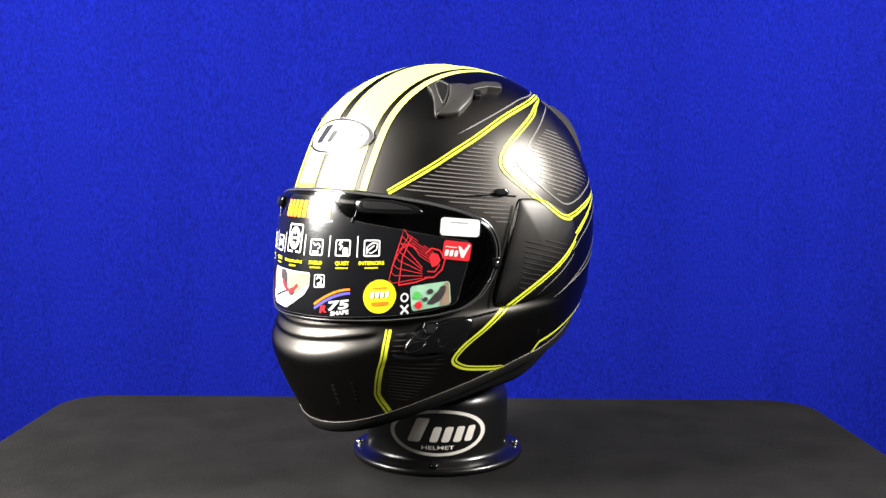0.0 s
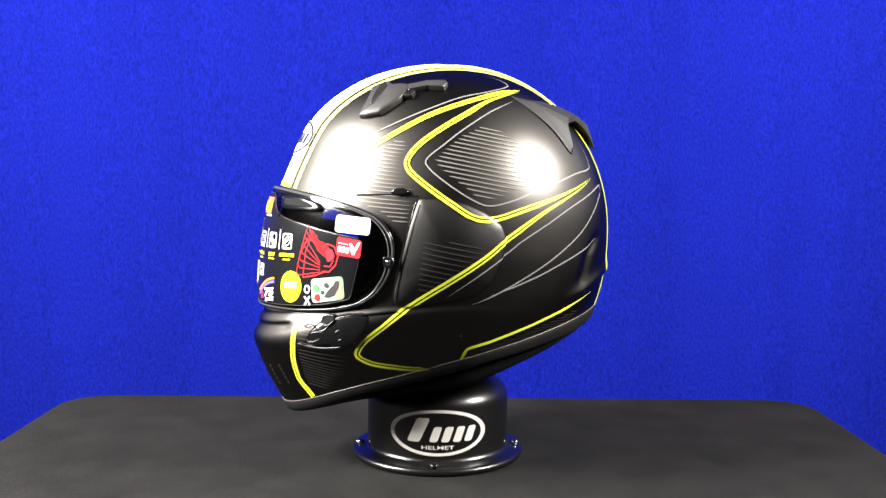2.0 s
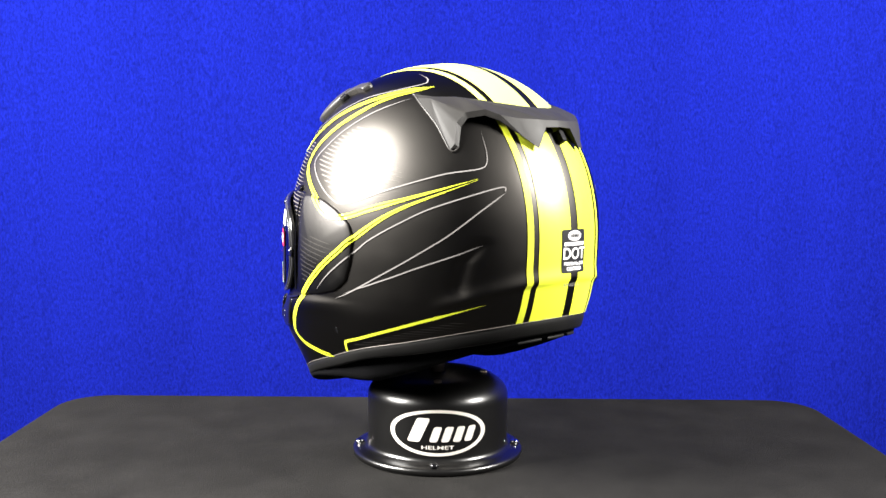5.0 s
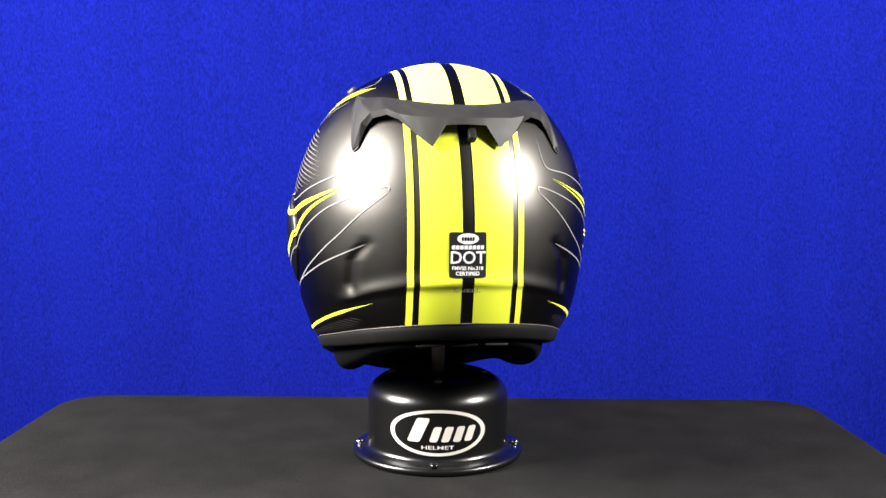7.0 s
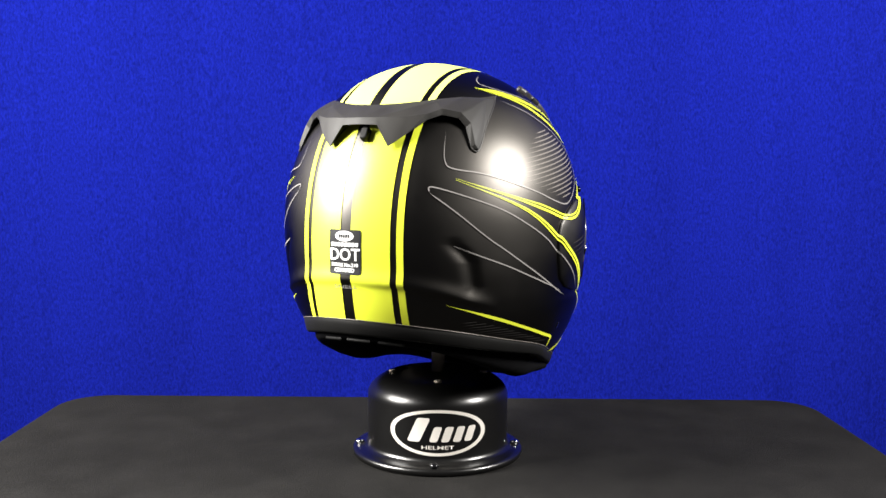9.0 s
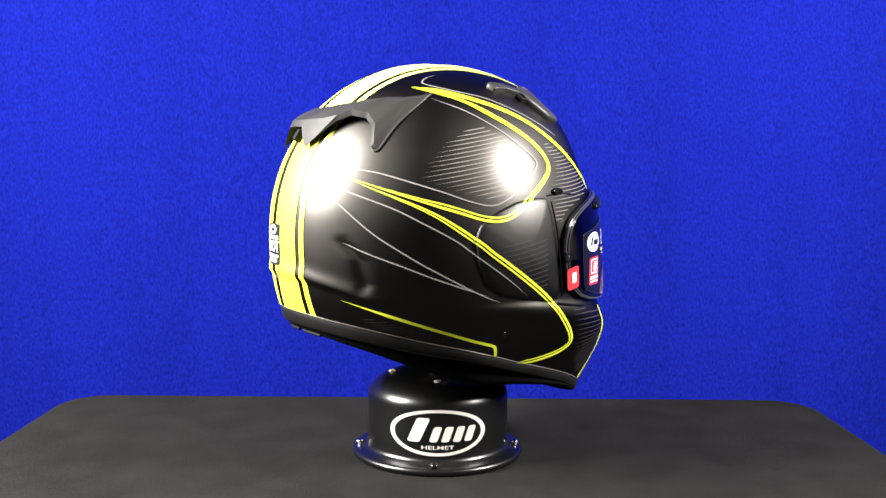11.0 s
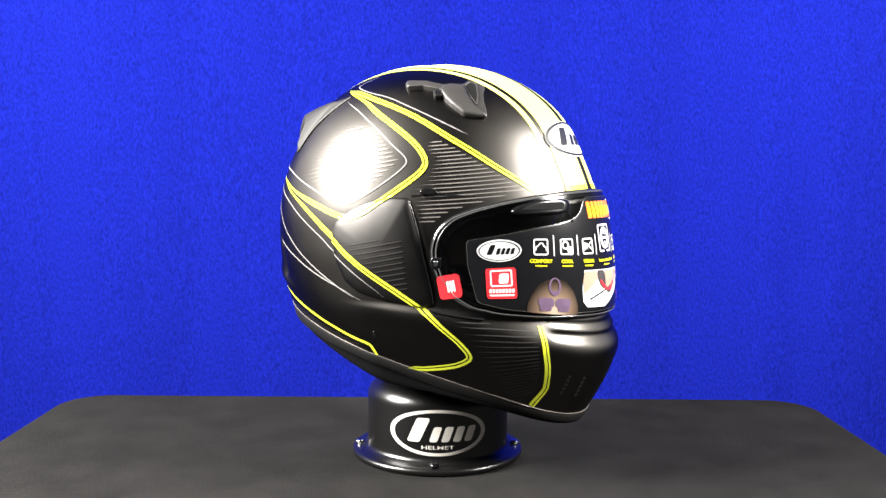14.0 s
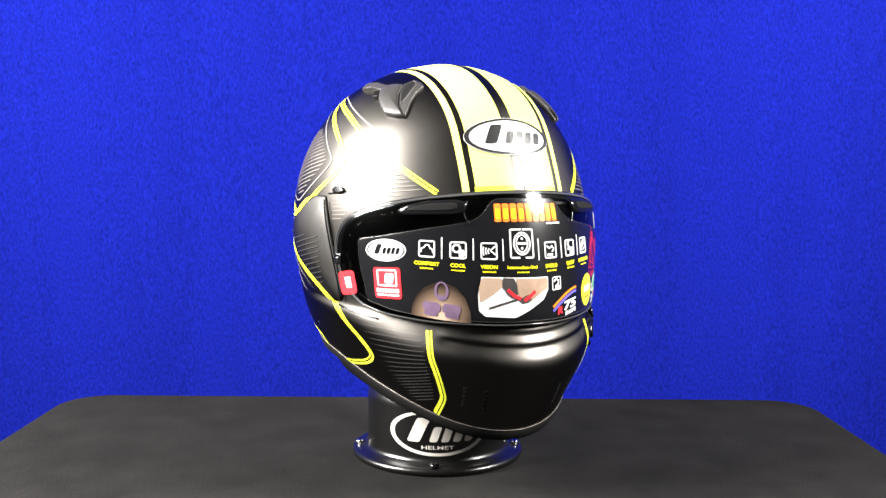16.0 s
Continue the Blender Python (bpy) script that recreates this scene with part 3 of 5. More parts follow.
def build_shell(helmet):
    n, m = 300, 260
    az = np.linspace(-180, 180, n, endpoint=False)
    u = np.linspace(0, 1, m)
    lo = rim_el(az)
    el = lo[:, None] + (89.6 - lo[:, None]) * u[None, :] ** 1.5
    A = np.broadcast_to(az[:, None], el.shape)
    vs = on_shell(A, el).reshape(-1, 3)
    gone = inside(whole(PORT), A, el).reshape(-1)
    fs = [f for f in grid_faces(n, m, True, False) if not all(gone[i] for i in f)]
    fs.append(tuple(i * m + m - 1 for i in range(n)))
    used = sorted({i for f in fs for i in f})
    remap = {k: i for i, k in enumerate(used)}
    shell = solid("shell", vs[used], [tuple(remap[i] for i in f) for f in fs], BLACK_MATTE, helmet, "matte black helmet shell")
    # inner lining, open at the face and at the neck
    n2, m2 = 120, 60
    az = np.linspace(-180, 180, n2, endpoint=False)
    lo = rim_el(az) - 1.0
    el = lo[:, None] + (89 - lo[:, None]) * np.linspace(0, 1, m2)[None, :]
    A = np.broadcast_to(az[:, None], el.shape)
    vs = on_shell(A, el, -0.016, True).reshape(-1, 3)
    wide_port = [(a * 1.02, (e + 8) * 1.04 - 8) for a, e in whole(PORT)]
    gone = inside(wide_port, A, el).reshape(-1)
    fs = [f for f in grid_faces(n2, m2, True, False) if not all(gone[i] for i in f)]
    fs.append(tuple(i * m2 + m2 - 1 for i in range(n2)))
    used = sorted({i for f in fs for i in f})
    remap = {k: i for i, k in enumerate(used)}
    solid("lining", vs[used], [tuple(remap[i] for i in f) for f in fs], LINER, helmet, "grey cloth inner lining")
    return shell


CHEEK = [(58, -8), (66, -4), (80, -3), (96, -6), (108, -14), (112, -26), (106, -36), (92, -41), (76, -42), (62, -38), (56, -30), (55, -18)]


def build_cheek_pads(helmet):
    """Thick padding inside, seen through the clear shield."""
    for side in (1, -1):
        v, f = pad(CHEEK if side == 1 else mirrored(CHEEK), -0.042, -0.0165, 0.22, 90, 8, (82 * side, -22), 3)
        solid("cheek_pad", v, f, PAD_CLOTH, helmet, "grey-brown cloth cheek pad")


def build_rim(helmet):
    """Rubber edge band below the shell, then the soft neck roll."""
    n = 240
    az = np.linspace(-180, 180, n, endpoint=False)
    lo = rim_el(az)
    a = np.abs(az)
    edge = on_shell(az, lo, 0.0, False)
    deep = np.interp(a, [0, 30, 60, 100, 140, 180], [0.0085, 0.0085, 0.009, 0.010, 0.013, 0.0135])
    mid_xy = MID[:2]
    out = edge[:, :2] - mid_xy
    out /= np.linalg.norm(out, axis=1)[:, None]
    rows = []
    for inward, drop in ((0.001, -0.001), (0.0, 0.0002), (0.0006, 0.35), (0.0022, 0.85), (0.004, 1.0), (0.010, 1.0), (0.018, 0.3)):
        p = edge.copy()
        p[:, :2] -= out * inward
        p[:, 2] -= deep * drop if drop > 0.01 else drop
        rows.append(p)
    vs = np.stack(rows, 0).reshape(-1, 3)
    solid("edge_trim", vs, grid_faces(len(rows), n, False, True), RUBBER, helmet, "dull black rubber edge trim")
    line_v, line_f = tube(edge + np.c_[out * 0.0004, np.zeros(n)], 0.0003, True, 6)
    solid("rim_pinstripe", line_v, line_f, HATCH, helmet, "thin grey line along the lower edge")
    rows = []
    fat = spline(np.array([0, 35, 60, 95, 125, 150, 180.0]), np.array([0.003, 0.006, 0.014, 0.027, 0.023, 0.015, 0.010]), a)
    inset = spline(np.array([0, 45, 70, 95, 125, 150, 180.0]), np.array([0.0035, 0.0045, 0.009, 0.014, 0.013, 0.009, 0.008]), a)[:, None]
    for k in range(14):
        t = math.pi * k / 13
        p = edge.copy()
        p[:, :2] -= out * (inset + 0.042 * (1 - math.cos(t)) / 2)
        p[:, 2] -= deep * 0.97 + fat * max(0.0, math.sin(t)) ** 0.8 - 0.012 * (1 - math.cos(t)) / 2
        rows.append(p)
    vs = np.stack(rows, 0).reshape(-1, 3)
    solid("neck_roll", vs, grid_faces(len(rows), n, False, True), NECK_CLOTH, helmet, "padded black cloth neck roll")
    for c in (168, 180, 192):
        at = np.linspace(c - 4.6, c + 4.6, 12)
        q = on_shell(at, rim_el(at), 0.0, False)
        o = q[:, :2] - mid_xy
        o /= np.linalg.norm(o, axis=1)[:, None]
        q[:, :2] -= o * 0.0095
        q[:, 2] -= 0.0185
        v, f = tube(q, 0.0014, False, 8)
        solid("neck_vent", v, f, RUBBER, helmet, "small gloss black outlet under the rear edge")


def build_shield(helmet):
    outline = whole(SHIELD)
    v1, f1 = pad(outline, 0.0062, 0.0035, 0.02, 200, 26, (0, -8), 3)
    solid("face_shield", v1, f1, CLEAR, helmet, "clear face shield")
    ring = rounded([(a * 0.972, (e + 8) * 0.94 - 8) for a, e in outline], 220, 3)
    v, f = tube(on_shell(ring[:, 0], ring[:, 1], 0.003, True), 0.0023, True, 10, 0.8)
    solid("port_seal", v, f, SEAL_BLACK, helmet, "gloss black seal round the eye opening")
    ring = rounded(outline, 220, 3)
    v, f = tube(on_shell(ring[:, 0], ring[:, 1], 0.0036, True), 0.0019, True, 10, 1.0)
    solid("shield_edge", v, f, SEAL_BLACK, helmet, "gloss black shield edge")
    for s, lift, r in ((1.0, 0.0054, 0.0007), (0.982, 0.0064, 0.0005)):
        ring = rounded([(a * s, (e + 8) * s - 8) for a, e in outline], 220, 3)
        v, f = tube(on_shell(ring[:, 0], ring[:, 1], lift, True), r, True, 8)
        solid("shield_rim", v, f, SHIELD_RIM, helmet, "clear bevelled rim of the shield")
    # inside face of the opening, from shell to lining
    rows = []
    for s, h in ((1.02, -0.001), (1.0, -0.003), (0.99, -0.010), (1.0, -0.018)):
        p = rounded([(a * s, (e + 8) * s - 8) for a, e in whole(PORT)], 200, 2)
        rows.append(on_shell(p[:, 0], p[:, 1], h, True))
    solid("port_frame", np.stack(rows).reshape(-1, 3), grid_faces(4, 200, False, True), RUBBER, helmet)


POD = [(71.1, 8.8), (76.5, 8.9), (86.1, 7.5), (93.6, 4.3), (100.3, -0.4), (102.0, -5.1), (100.7, -13.6), (97.2, -21.0), (91.3, -24.6), (80.5, -26.6), (68.6, -27.5), (62.4, -26.9),
       (61.8, -23.6), (64.6, -13.8), (68.1, -0.7)]


def build_pods(helmet):
    for side in (1, -1):
        o = POD if side == 1 else mirrored(POD)
        v, f = pad(o, 0.0022, -0.003, 0.05, 140, 14, (82 * side, -10), 2, True, 0.0042)
        solid("side_cover", v, f, POD_BLACK, helmet, "satin black side cover over the shield pivot")
        notch = [(60.8, 10.6), (62.5, 12.0), (66.0, 12.2), (67.8, 11.0), (66.5, 9.7), (62.5, 9.6)]
        v, f = pad(notch if side == 1 else mirrored(notch), 0.0032, 0, 0.25, 40, 5)
        solid("shield_lever", v, f, GLOSS_BLACK, helmet, "small gloss black lever above the side cover")


STAR_A = [(26.2, 9.7), (39.0, 18.3), (53.6, 28.2), (75.3, 40.7), (104.5, 49.6), (130.0, 53.6)]
STAR_B = [(130.0, 53.2), (103.7, 47.5), (88.5, 40.4), (76.6, 33.5), (69.2, 27.7), (65.8, 22.6), (66.4, 18.9), (70.7, 14.9), (80.2, 8.1), (88.1, 2.8), (93.9, 1.2), (99.9, 1.9), (108.1, 4.3), (119.3, 7.4), (146.2, 14.8)]
STAR_C = [(146.2, 14.4), (119.2, 4.8), (102.0, -5.2), (94.7, -10.4), (82.6, -18.1), (71.6, -24.5), (63.4, -29.0), (58.0, -32.1), (52.0, -35.3), (48.6, -37.9), (47.9, -39.8), (50.0, -42.0), (54.6, -44.3), (65.8, -47.6), (73.9, -49.0)]
LOW = [(149.0, -24.6), (138.5, -28.1), (130.5, -30.8), (115.0, -35.8), (100.6, -39.6), (91.5, -41.5), (89.4, -42.6), (87.8, -45.8)]
CHIN = [(28.3, -28.2), (28.0, -30.5), (27.3, -33.5), (25.9, -36.6), (24.3, -41.0), (24.0, -43.5), (26.0, -48.0)]
GREY_1 = [(118.5, 47.5), (101.9, 41.9), (88.3, 34.4), (79.3, 27.8), (73.2, 22.6), (74.6, 19.0), (82.1, 13.1), (90.0, 8.2), (95.9, 6.3), (104.0, 7.8), (115.2, 11.4), (134.4, 16.4), (146.8, 18.0), (149.6, 20.2), (149.8, 25), (149.0, 31.0)]
GREY_2 = [(49.2, 31.4), (62.8, 38.5), (74.9, 43.9), (88.9, 48.8), (105.6, 52.1), (122.0, 55.5), (124.5, 57.6), (122.5, 60.3), (115.0, 64.0)]
GREY_3 = [(155.0, 10.2), (152.7, 11.7), (132.0, 5.7), (119.1, -0.2), (108.3, -6.0), (102.2, -10.3), (88.3, -19.3), (80.3, -24.6)]
GREY_4 = [(155.0, 10.2), (146.7, 4.4), (136.5, -3.4), (130.0, -7.6), (119.0, -14.2), (106.2, -20.9), (97.0, -25.0), (90.1, -27.2)]
GREY_5 = [(147.3, -6.4), (137.3, -10.2), (126.5, -14.2), (116.9, -18.0), (106.3, -21.7), (95.0, -25.2)]


def paint_line(name, path, width, helmet, material, shift=0.0, count=110, taper=(0, 0), side=1, label=""):
    v, f = ribbon(path, width, 0.0006, shift, count, taper, False, side == -1)
    v = np.array(v)
    az, el = angles_of(v)
    a = np.abs(az)
    extra = cover_height(a, el)
    d = v - MID
    d /= np.linalg.norm(d, axis=1)[:, None]
    solid(name, v + d * extra[:, None], f, material, helmet, label)


POD_CENTRE = np.array([82.0, -10.0])
POD_EDGE = rounded(POD, 140, 2)


def cover_height(a, e):
    """How far the side cover stands above the shell at these angles."""
    d = np.stack([a, e], -1) - POD_CENTRE
    turn = np.arctan2(d[..., 1], d[..., 0])
    o = POD_EDGE - POD_CENTRE
    ot = np.arctan2(o[:, 1], o[:, 0])
    order = np.argsort(ot)
    reach = np.interp(turn, ot[order], np.linalg.norm(o, axis=1)[order], period=2 * math.pi)
    s = np.linalg.norm(d, axis=-1) / reach
    return np.interp(s, [0.95, 0.98, 1.0], [0.0023, 0.0020, 0.0]) + 0.0042 * np.clip(1 - s * s, 0, 1)


def build_graphics(helmet):
    for side in (1, -1):
        low_star = STAR_C if side == 1 else [(a + np.interp(a, [52, 66], [1.5, 0]), e) for a, e in STAR_C]
        for path, ends in ((STAR_A, (0, 0.1)), (STAR_B, (0.12, 0.1)), (low_star, (0.12, 0.04))):
            paint_line("broad_stripe", path, 0.0021, helmet, YELLOW, 0.0006, 150, ends, side, "fluorescent yellow stripe")
            paint_line("thin_stripe", path, 0.0014, helmet, YELLOW, -0.0023, 150, ends, side, "thin fluorescent yellow line")
        paint_line("broad_stripe", CHIN, 0.0025, helmet, YELLOW, -0.0007, 60, (0, 0), side, "fluorescent yellow stripe")
        paint_line("thin_stripe", CHIN, 0.0015, helmet, YELLOW, 0.0022, 60, (0, 0), side, "thin fluorescent yellow line")
        paint_line("lower_stripe", LOW, 0.0026, helmet, YELLOW, 0, 110, (0.25, 0), side, "fluorescent yellow lower line")
        paint_line("seam", [(70.5, 9.5), (64, 9.9), (56, 9.7), (48, 9.2)], 0.0012, helmet, SEAL_BLACK, 0, 40, (0, 0), side)
        for path in (GREY_1, GREY_2, GREY_3, GREY_4, GREY_5):
            paint_line("pinstripe", path, 0.0011, helmet, SILVER_LINE, 0, 120, (0.05, 0.2), side, "thin silver-grey line")
    # centre bands over the crown, of even width; crown pieces carry their light in the colour
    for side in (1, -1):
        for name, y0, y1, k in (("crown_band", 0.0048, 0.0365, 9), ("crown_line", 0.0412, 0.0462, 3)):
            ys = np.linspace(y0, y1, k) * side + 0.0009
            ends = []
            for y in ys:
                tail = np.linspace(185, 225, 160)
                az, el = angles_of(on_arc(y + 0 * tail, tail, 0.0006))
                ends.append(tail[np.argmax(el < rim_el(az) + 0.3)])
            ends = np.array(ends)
            for part_name, first, last, paint, words_on in ((name, 10.6 + 0 * ends, 142.0 + 0 * ends, LIT_YELLOW, "fluorescent yellow band over the crown, paled by light in its colour"),
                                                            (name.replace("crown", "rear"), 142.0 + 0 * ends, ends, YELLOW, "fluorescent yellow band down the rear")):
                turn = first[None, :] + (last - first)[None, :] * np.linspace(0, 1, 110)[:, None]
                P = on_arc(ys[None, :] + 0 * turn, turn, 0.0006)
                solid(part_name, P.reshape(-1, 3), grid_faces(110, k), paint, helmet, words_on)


def build_hatching(helmet):
    """Fine slanting grey lines printed inside the star fields."""
    fields = (([(75.5, 22.0), (80, 27), (86, 31.6), (96.0, 35.6), (103, 34.4), (111.5, 29.0), (118, 22), (121.5, 14.6), (113, 12.3), (103, 9.4), (96, 7.9), (90.5, 9.8), (80, 17.6)], 1.6, -0.19, 0.0011, HATCH),
              ([(30, 11.2), (40, 17.5), (55, 27), (63.0, 31.0), (66, 27.5), (62.6, 22.0), (65, 15.5), (69.5, 11.6), (69.5, 6), (67.2, -3), (65.0, -5), (62.2, 0.5), (57.5, 4.0), (50, 6.4), (40, 8.8)], 1.4, -0.06, 0.0009, HATCH),
              ([(72.5, -5.5), (94.0, -5.5), (96.1, -10.2), (80, -20.5), (72, -25), (70.8, -24)], 1.75, -0.2, 0.0008, HATCH_DARK),
              ([(29.8, -28.4), (44.1, -29.0), (56, -29.6), (50.5, -34.5), (46, -38.5), (42, -44), (34.5, -47.4), (28, -47.6), (26, -43.5), (27.5, -37)], 0.95, None, 0.0008, HATCH_DARK),
              ([(91.5, -43.2), (112.6, -38.6), (138.3, -30.9), (145, -28.8), (141, -34.4), (128, -38.3), (96.4, -43.7)], 1.0, 0.03, 0.0006, HATCH_DARK))
    for side in (1, -1):
        for poly, pitch, slope, width, shade in fields:
            o = np.array(poly)
            a = np.arange(o[:, 0].min(), o[:, 0].max(), 0.5)
            pieces = []
            k0, k1 = o[:, 1].min() - 12, o[:, 1].max() + 12
            for k in np.arange(k0, k1, pitch):
                lean = np.interp(k, [-41, -38, -32, -29], [-0.43, -0.43, -0.17, -0.05]) if slope is None else slope
                e = k + lean * (a - (29.0 if slope is None else o[:, 0].mean()))
                ok = inside(poly, a, e)
                runs = np.flatnonzero(np.diff(np.r_[0, ok.astype(int), 0]))
                for i, j in zip(runs[::2], runs[1::2]):
                    if j - i > 10:
                        v, f = ribbon([(a[i], e[i]), ((a[i] + a[j - 1]) / 2, (e[i] + e[j - 1]) / 2), (a[j - 1], e[j - 1])], width, 0.0005, 0, 24, (0.05, 0.3), False, side == -1)
                        v = np.array(v)
                        az, el = angles_of(v)
                        d = v - MID
                        d /= np.linalg.norm(d, axis=1)[:, None]
                        pieces.append(((v + d * cover_height(np.abs(az), el)[:, None]).tolist(), f))
            v, f = join(*pieces)
            tagged(solid("hatching", v, f, shade, helmet, "fine grey hatching lines"), kind="stuff")


# corners of half the rear wing: azimuth, elevation, stand-off in metres
WING = {"t1": (118.5, 49.6, 0.0006), "t2": (131, 47.3, 0.0010), "t3": (140, 46.8, 0.0014), "t4": (152, 44.6, 0.0018), "t5": (160, 42.8, 0.0022), "t6": (170, 41.2, 0.0024), "t7": (180, 40.6, 0.0024),
        "crease": (180, 32.3, 0.0118), "crease_end": (173.4, 32.5, 0.0112), "apex": (152.5, 42.4, 0.0045), "fold": (162.5, 33.4, 0.0102),
        "lip": (180, 30.2, 0.0105), "lip_end": (173.2, 30.2, 0.0098), "prong": (168.7, 23.8, 0.0045), "q1": (163.5, 27.6, 0.0060), "q2": (156, 33.4, 0.0072), "q3": (150.5, 35.6, 0.0074),
        "q4": (144.0, 35.2, 0.0056), "q5": (141.4, 32.6, 0.0030), "s1": (140.2, 25.5, 0.0014), "s2": (137.2, 24.9, 0.0012), "u1": (131.4, 35.3, 0.0014), "u2": (121.0, 47.4, 0.0006),
        "k2": (156, 34.7, 0.0104), "k3": (150.5, 37.0, 0.0106), "k4": (143.2, 36.6, 0.0088), "k5": (139.6, 33.4, 0.0068), "k6": (138.7, 26.4, 0.0036), "leg_apex": (128.6, 45.6, 0.0030)}
WING_FACETS = ["t5 t6 crease_end, t6 crease crease_end, t6 t7 crease, apex t5 crease_end, t4 t5 apex", "crease crease_end lip_end, crease lip_end lip",
               "apex crease_end fold, crease_end prong fold, crease_end lip_end prong, apex fold k2, fold prong q1, fold q1 k2",
               "t4 apex k3, apex k2 k3, t3 t4 k3, t3 k3 k4, t3 k4 leg_apex, t2 t3 leg_apex, leg_apex k4 k5", "leg_apex k5 k6, leg_apex k6 s2, leg_apex s2 u1",
               "t1 t2 u2, t2 leg_apex u2, leg_apex u1 u2", "q1 q2 k2, k2 k3 q3, k2 q3 q2, k3 k4 q4, k3 q4 q3, k4 k5 q5, k4 q5 q4, k5 k6 s1, k5 s1 q5, k6 s2 s1"]


def build_spoiler(helmet):
    """The rear wing: faceted, rises from the shell and stands off at its trailing edge, with four prongs."""
    vs, fs = [], []
    n = 7
    for side in (1, -1):
        for facet in WING_FACETS:
            seen = {}
            for tri in facet.split(","):
                a, b, c = (np.array(WING[k]) for k in tri.split())
                ids = {}
                for i in range(n + 1):
                    for j in range(n + 1 - i):
                        p = (a * (n - i - j) + b * i + c * j) / n
                        key = tuple(np.round(p, 5))
                        if key not in seen:
                            seen[key] = len(vs)
                            vs.append(on_shell(p[0] if side == 1 else 360 - p[0], p[1], p[2], True))
                        ids[i, j] = seen[key]
                for i in range(n):
                    for j in range(n - i):
                        fs.append((ids[i, j], ids[i + 1, j], ids[i, j + 1]))
                        if i + j < n - 1:
                            fs.append((ids[i + 1, j], ids[i + 1, j + 1], ids[i, j + 1]))
    top = np.array([WING[k] for k in "t1 t2 t3 t4 t5 t6 t7".split()])
    ta = np.linspace(118.5, 241.5, 160)
    tm = np.where(ta > 180, 360 - ta, ta)
    te, tl = np.interp(tm, top[:, 0], top[:, 1]), np.interp(tm, top[:, 0], top[:, 2])
    base = len(vs)
    vs += list(np.stack([on_shell(ta, te, tl, True), on_shell(ta, te + 0.5, 0 * ta - 0.001, True)]).reshape(-1, 3))
    fs += [tuple(base + i for i in f) for f in grid_faces(2, 160)]
    wing = solid("rear_wing", vs, fs, WING_GREY, helmet, "smoked dark grey faceted rear wing")
    bm = bmesh.new()
    bm.from_mesh(wing.data)
    bmesh.ops.remove_doubles(bm, verts=bm.verts, dist=0.0002)
    bmesh.ops.recalc_face_normals(bm, faces=bm.faces)
    bm.to_mesh(wing.data)
    bm.free()
    wing.data.set_sharp_from_angle(angle=radians(24))
    # highlight on each leg's rounded front edge, put into a lighter grey tube
    leg = np.array([WING[k] for k in "t1 u2 u1 s2 s1".split()])
    for side in (1, -1):
        p = curve_through(leg, 50)
        v, f = tube(on_shell(p[:, 0] if side == 1 else 360 - p[:, 0], p[:, 1], p[:, 2] * 0.7, True), 0.0007, False, 8)
        solid("wing_edge_highlight", v, f, VENT_GREY, helmet, "rounded front edge of the wing's leg, lighter grey for its highlight")
    # thickness of the trailing edge and the underside
    low = np.array([WING[k] for k in "lip lip_end prong q1 q2 q3 q4 q5 s1 s2 u1 u2 t1".split()])
    for side in (1, -1):
        line = np.concatenate([low[i] + (low[i + 1] - low[i]) * np.linspace(0, 1, 8, endpoint=False)[:, None] for i in range(len(low) - 1)])
        az = line[:, 0] if side == 1 else 360 - line[:, 0]
        rows = [on_shell(az, line[:, 1] + up, np.maximum(line[:, 2] * k, -0.001), True) for up, k in ((0, 1.0), (0.5, 0.72), (2.2, 0.5), (5.0, -0.3))]
        solid("wing_underside", np.stack(rows).reshape(-1, 3), grid_faces(len(rows), len(az)), VOID_BLACK, helmet, "dull black underside of the rear wing")
    v, f = pad([(180.6, 30.5), (183.4, 30.5), (183.4, 26.0), (180.6, 26.0)], 0.007, 0, 0.2, 24, 4)
    solid("wing_switch", v, f, RUBBER, helmet, "small black slider under the wing")


VENT_FRAME = [(34.0, 52.0), (36.0, 54.0), (41.0, 56.8), (47.4, 54.2), (48.0, 50.0), (45.6, 42.0), (41.8, 37.4), (40.0, 37.4), (39.4, 41.0), (39.0, 44.3), (37.4, 48.4)]
VENT_HOLE = [(38.6, 53.6), (41.2, 55.4), (46.0, 53.0), (45.6, 48.7), (43.4, 42.8), (41.4, 46.5), (39.8, 50.5)]
VENT_COVER = [(46.5, 53.2), (53.3, 54.2), (58.5, 53.6), (60.5, 51.0), (57.3, 46.0), (54.5, 43.0), (50.0, 38.9), (44.0, 37.5), (40.4, 37.2), (44.2, 41.7), (46.3, 47.5)]
VENT_ARM = [(56.0, 53.4), (62.0, 54.8), (68.0, 56.4), (80.3, 56.9), (81.5, 55.6), (79.3, 52.8), (69.6, 53.2), (61.0, 51.2), (57.0, 50.5)]


